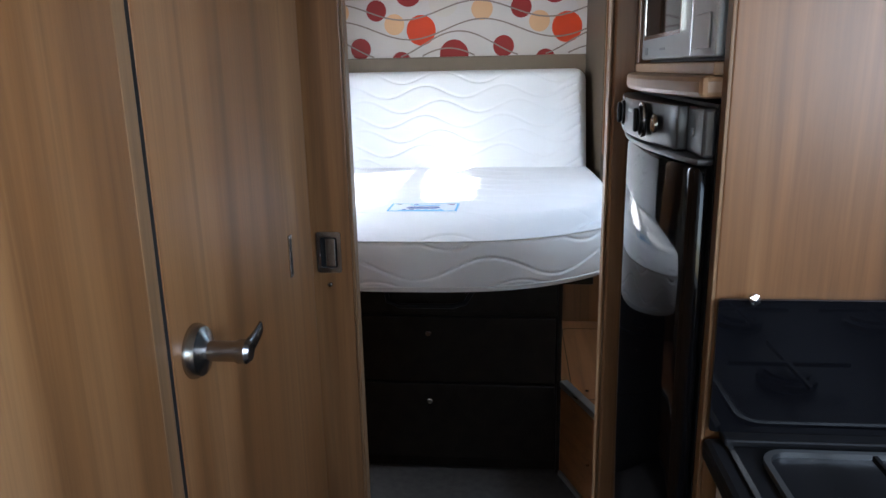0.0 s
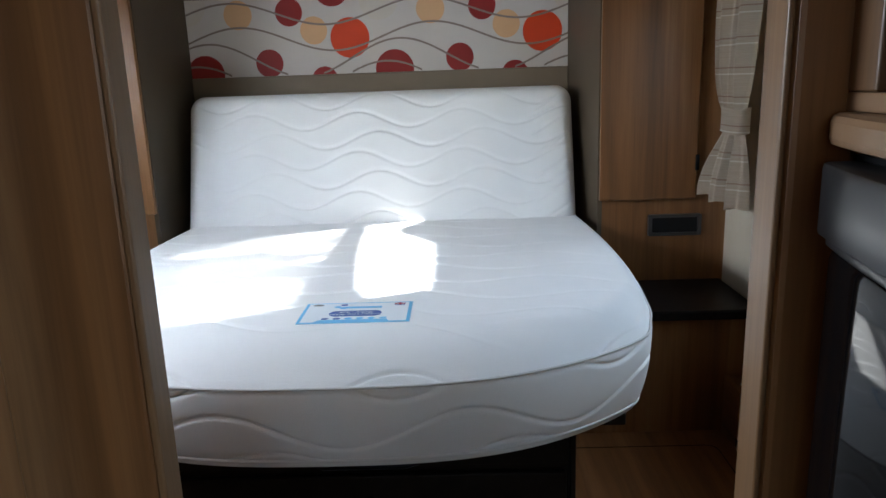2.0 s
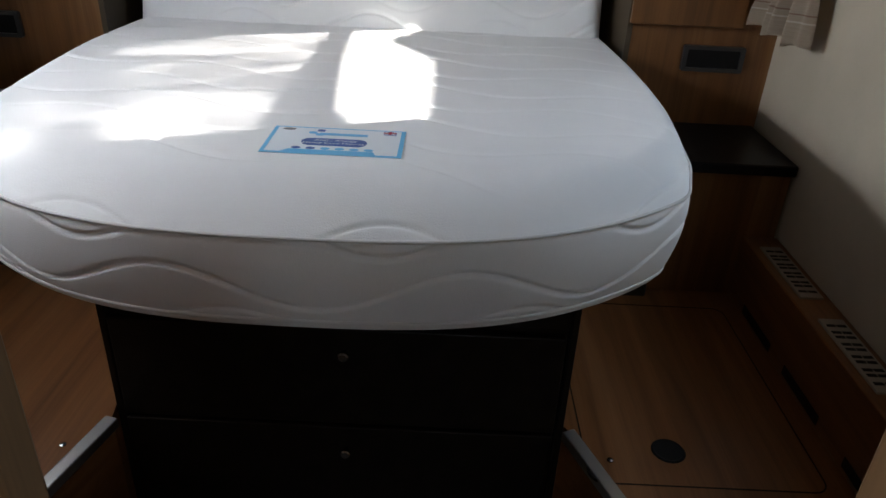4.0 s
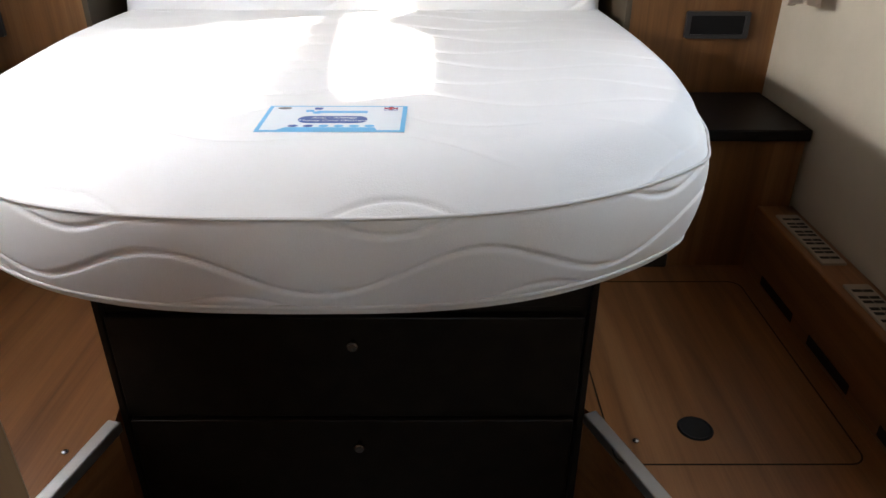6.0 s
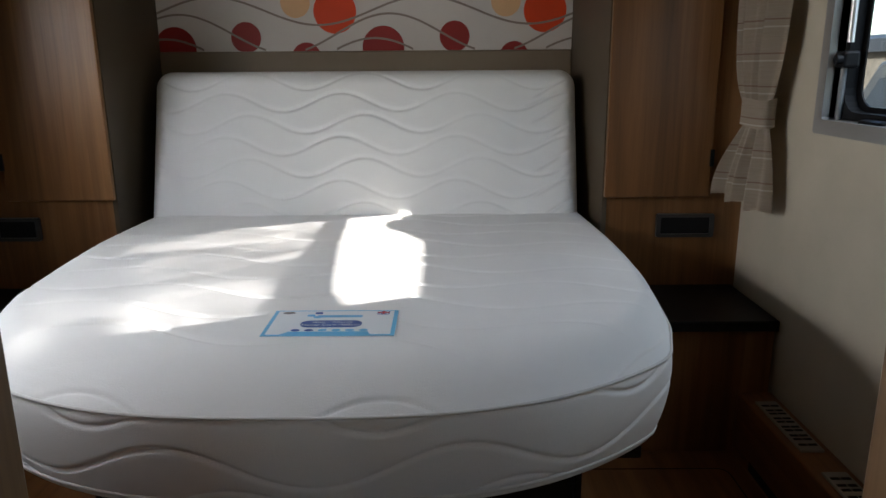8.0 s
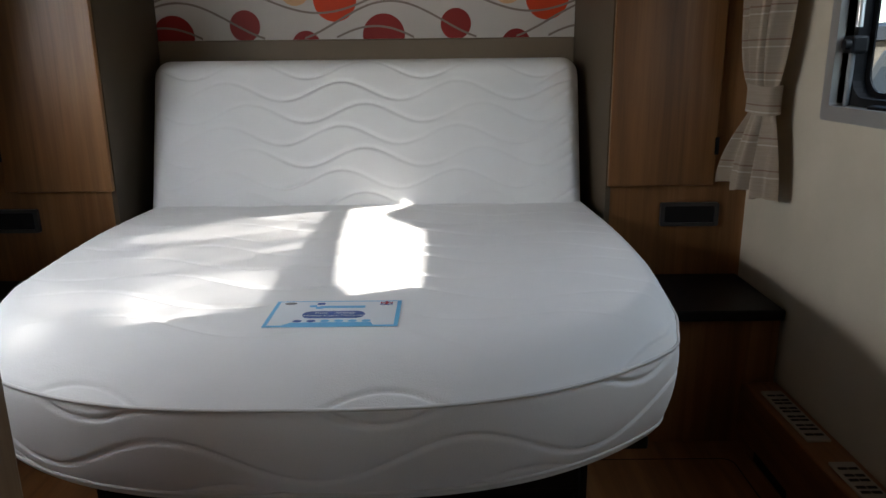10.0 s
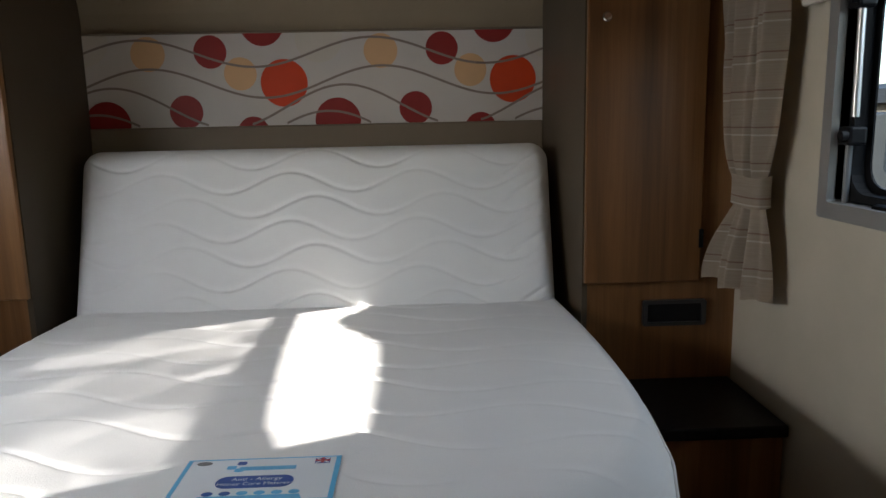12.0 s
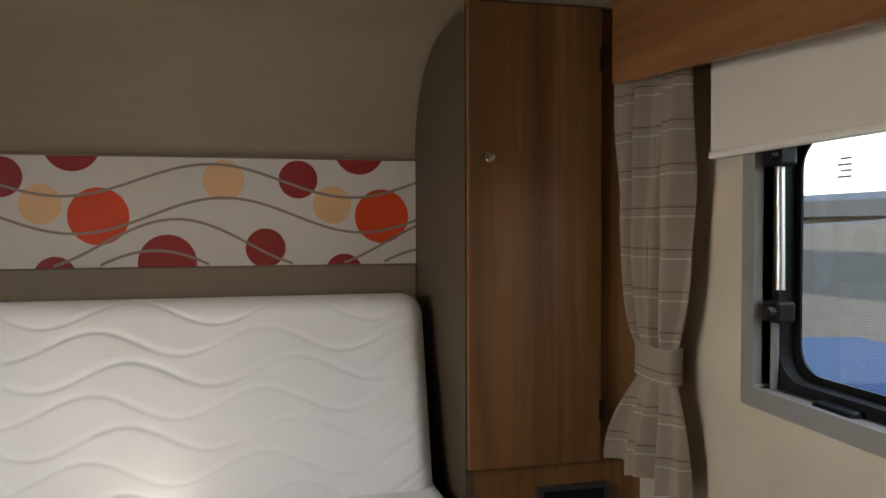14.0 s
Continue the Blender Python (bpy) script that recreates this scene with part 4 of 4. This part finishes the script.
def pelmet(s):
    w = RIGHT_W if s > 0 else LEFT_W
    t = thing("overhead_locker", (w - s * 0.06, 2.7, 1.82), "warm wood-effect pelmet locker above the window", "locker")
    pts = [(3.40, 1.825), (3.40, CEIL - 0.002), (1.93, CEIL - 0.002), (1.93, 1.70)]
    lo, hi = sorted((w - s * 0.125, w - s * 0.107))
    part("fascia", prism(pts, 0, lo, hi, 0.003), WOOD_Y, t)
    lo, hi = sorted((w - s * 0.1065, w - s * 0.001))
    part("base_board", box(lo, hi, 1.93, 3.398, 1.84, 1.855), WOOD_Y, t)
    part("end_board", box(lo, hi, 3.385, 3.40, 1.856, CEIL - 0.002), WOOD_Y, t)


pelmet(1)


def curtain(s):
    w = RIGHT_W if s > 0 else LEFT_W
    t = thing("curtain", (w - s * 0.05, 3.36, 1.03), "beige striped woven curtain gathered by a tie-back", "curtain")
    nz, nu = 110, 120
    zs = np.linspace(1.845, 1.035, nz)
    shift = 0.0 if s > 0 else -0.06
    X, Y, Z = np.zeros((nz, nu)), np.zeros((nz, nu)), np.zeros((nz, nu))
    for i, z in enumerate(zs):
        # edges of the gathered cloth, the depth of its folds and how far the tail stands off the wall
        if z > 1.30:
            k = min(1.0, (1.845 - z) / 0.545)
            ya, yb = 3.218 + 0.02 * k + 0.04 * k ** 6, 3.465 - 0.055 * k ** 3
            depth, flare = 0.036 * (1 - 0.6 * k ** 8), 0.0
        elif z > 1.245:
            ya, yb, depth, flare = 3.278, 3.41, 0.008, 0.0
        else:
            k = (1.245 - z) / 0.21
            e = math.sin(min(1, k * 1.05) * math.pi / 2)
            ya, yb = 3.278 - 0.043 * e, 3.41 + 0.062 * e
            depth, flare = 0.008 + 0.024 * e, e
        for j in range(nu):
            u = j / (nu - 1)
            a = 2 * math.pi * u * 2.4 + 0.45 * math.sin(z * 4) + 0.9
            wave = 2 * abs(math.sin(a / 2)) ** 0.75 - 1.1 + 0.26 * math.sin(2.6 * a + z * 5)
            X[i, j] = w - s * (0.05 + 0.01 * math.sin(math.pi * u) + flare * 0.02 * u ** 2 + depth * wave)
            Y[i, j] = shift + ya + (yb - ya) * u + 0.002 * math.sin(z * 30 + u * 12)
            hem = max(0.0, (1.10 - z) / 0.065)
            Z[i, j] = z + hem * (0.006 * math.sin(a) + 0.012 * u)
    b = grid_mesh(X, Y, Z)
    bmesh.ops.solidify(b, geom=b.faces[:], thickness=0.002)
    part("cloth", b, CURTAIN, t, smooth=180)
    m = 44
    Xb, Yb, Zb = np.zeros((7, m)), np.zeros((7, m)), np.zeros((7, m))
    for i in range(7):
        z = 1.243 + 0.07 * i / 6
        pinch = 1 - 0.03 * math.sin(math.pi * i / 6)
        for j in range(m):
            a = 2 * math.pi * j / (m - 1)
            Xb[i, j] = w - s * (0.052 + 0.026 * math.copysign(abs(math.cos(a)) ** 0.7, math.cos(a)))
            Yb[i, j] = 3.343 + shift + 0.072 * pinch * math.copysign(abs(math.sin(a)) ** 0.7, math.sin(a))
            Zb[i, j] = z + 0.003 * math.sin(a * 2)
    b = grid_mesh(Xb, Yb, Zb)
    bmesh.ops.solidify(b, geom=b.faces[:], thickness=0.002)
    part("tie_back", b, CURTAIN, t, "matching cloth tie-back", smooth=60)


curtain(1)
curtain(-1)

# ---- outside, seen through the window ----
ground = solo("ground", box(-300, 300, -300, 300, -0.9, -0.75), GRAVEL, "grey gravel yard reaching into the distance", "ground", kind="structure")


def parked_van(x, y, turn, label):
    t = thing("parked_van", (x, y, -0.75), label, "van")
    m = pose(x, y, -0.75, 0, 0, turn)

    def put(b):
        b.transform(m)
        return b
    prof = [(-2.7, 0.35), (2.6, 0.35), (2.7, 0.9), (2.1, 1.25), (1.45, 2.2), (-2.6, 2.4), (-2.75, 2.2)]
    b = prism(prof, 1, -0.95, 0.95, 0.05)
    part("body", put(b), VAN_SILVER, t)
    for sy in (-0.955, 0.955):
        part("side_window", put(prism([(0.9, 1.3), (1.85, 1.3), (1.4, 1.95), (0.9, 2.0)], 1, sy - 0.01, sy + 0.01)), VAN_GLASS, t)
        part("side_window", put(prism(rounded(-2.2, 0.6, 1.35, 1.95, 0.08), 1, sy - 0.01, sy + 0.01)), VAN_GLASS, t)
        for wx in (-1.7, 1.7):
            tyre = part("wheel", put(turned([(0, -0.1), (0.3, -0.1), (0.34, -0.06), (0.34, 0.06), (0.3, 0.1), (0, 0.1)], pose(wx, sy * 0.93, 0.34, 90), 20)), RUBBER, t, smooth=35)
            part("rim", put(turned([(0, 0.105), (0.2, 0.105), (0.22, 0.1)], pose(wx, sy * 0.93, 0.34, 90 * (1 if sy < 0 else -1)), 16)), ALU, tyre)
    part("windscreen", put(prism([(2.06, 1.3), (2.1, 1.3), (1.52, 2.12), (1.48, 2.12)], 1, -0.8, 0.8)), VAN_GLASS, t)


parked_van(8.0, 11.5, 100, "silver-grey panel van parked on the gravel yard")
parked_van(6.2, 17.0, 80, "silver-grey panel van parked on the gravel yard")


def low_building():
    t = thing("low_building", (14, 18, -0.75), "long low rendered building with a dark roof", "building")
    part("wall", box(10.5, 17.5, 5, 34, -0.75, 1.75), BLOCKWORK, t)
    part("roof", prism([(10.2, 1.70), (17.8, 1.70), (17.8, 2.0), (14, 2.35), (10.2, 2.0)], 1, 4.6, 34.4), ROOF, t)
    for k in range(6):
        w = part("window", box(10.46, 10.5, 7 + 4.2 * k, 9 + 4.2 * k, 0.3, 1.3), VAN_GLASS, t)
        part("window_frame", ring_frame(rounded(6.95 + 4.2 * k, 9.05 + 4.2 * k, 0.25, 1.35, 0.02), rounded(7.03 + 4.2 * k, 8.97 + 4.2 * k, 0.33, 1.27, 0.02), 0, 10.44, 10.5), VAN_SILVER, w)


low_building()


def blue_car():
    t = thing("parked_car", (3.7, 6.4, -0.75), "bright blue small car parked by the window", "car")
    m = pose(3.7, 6.4, -0.75, 0, 0, 78)
    prof = [(-1.9, 0.3), (1.9, 0.3), (1.95, 0.75), (1.2, 0.95), (0.55, 1.42), (-1.2, 1.45), (-1.85, 0.95)]
    b = prism(prof, 1, -0.82, 0.82, 0.07)
    b.transform(m)
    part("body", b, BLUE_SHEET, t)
    for sy in (-0.825, 0.825):
        g = prism([(-1.5, 1.0), (0.95, 1.0), (0.5, 1.36), (-1.15, 1.38)], 1, sy - 0.008, sy + 0.008)
        g.transform(m)
        part("side_window", g, VAN_GLASS, t)
        for wx in (-1.2, 1.2):
            w = turned([(0, -0.09), (0.27, -0.09), (0.3, -0.05), (0.3, 0.05), (0.27, 0.09), (0, 0.09)], m @ pose(wx, sy * 0.92, 0.3, 90), 20)
            part("wheel", w, RUBBER, t, smooth=35)


blue_car()
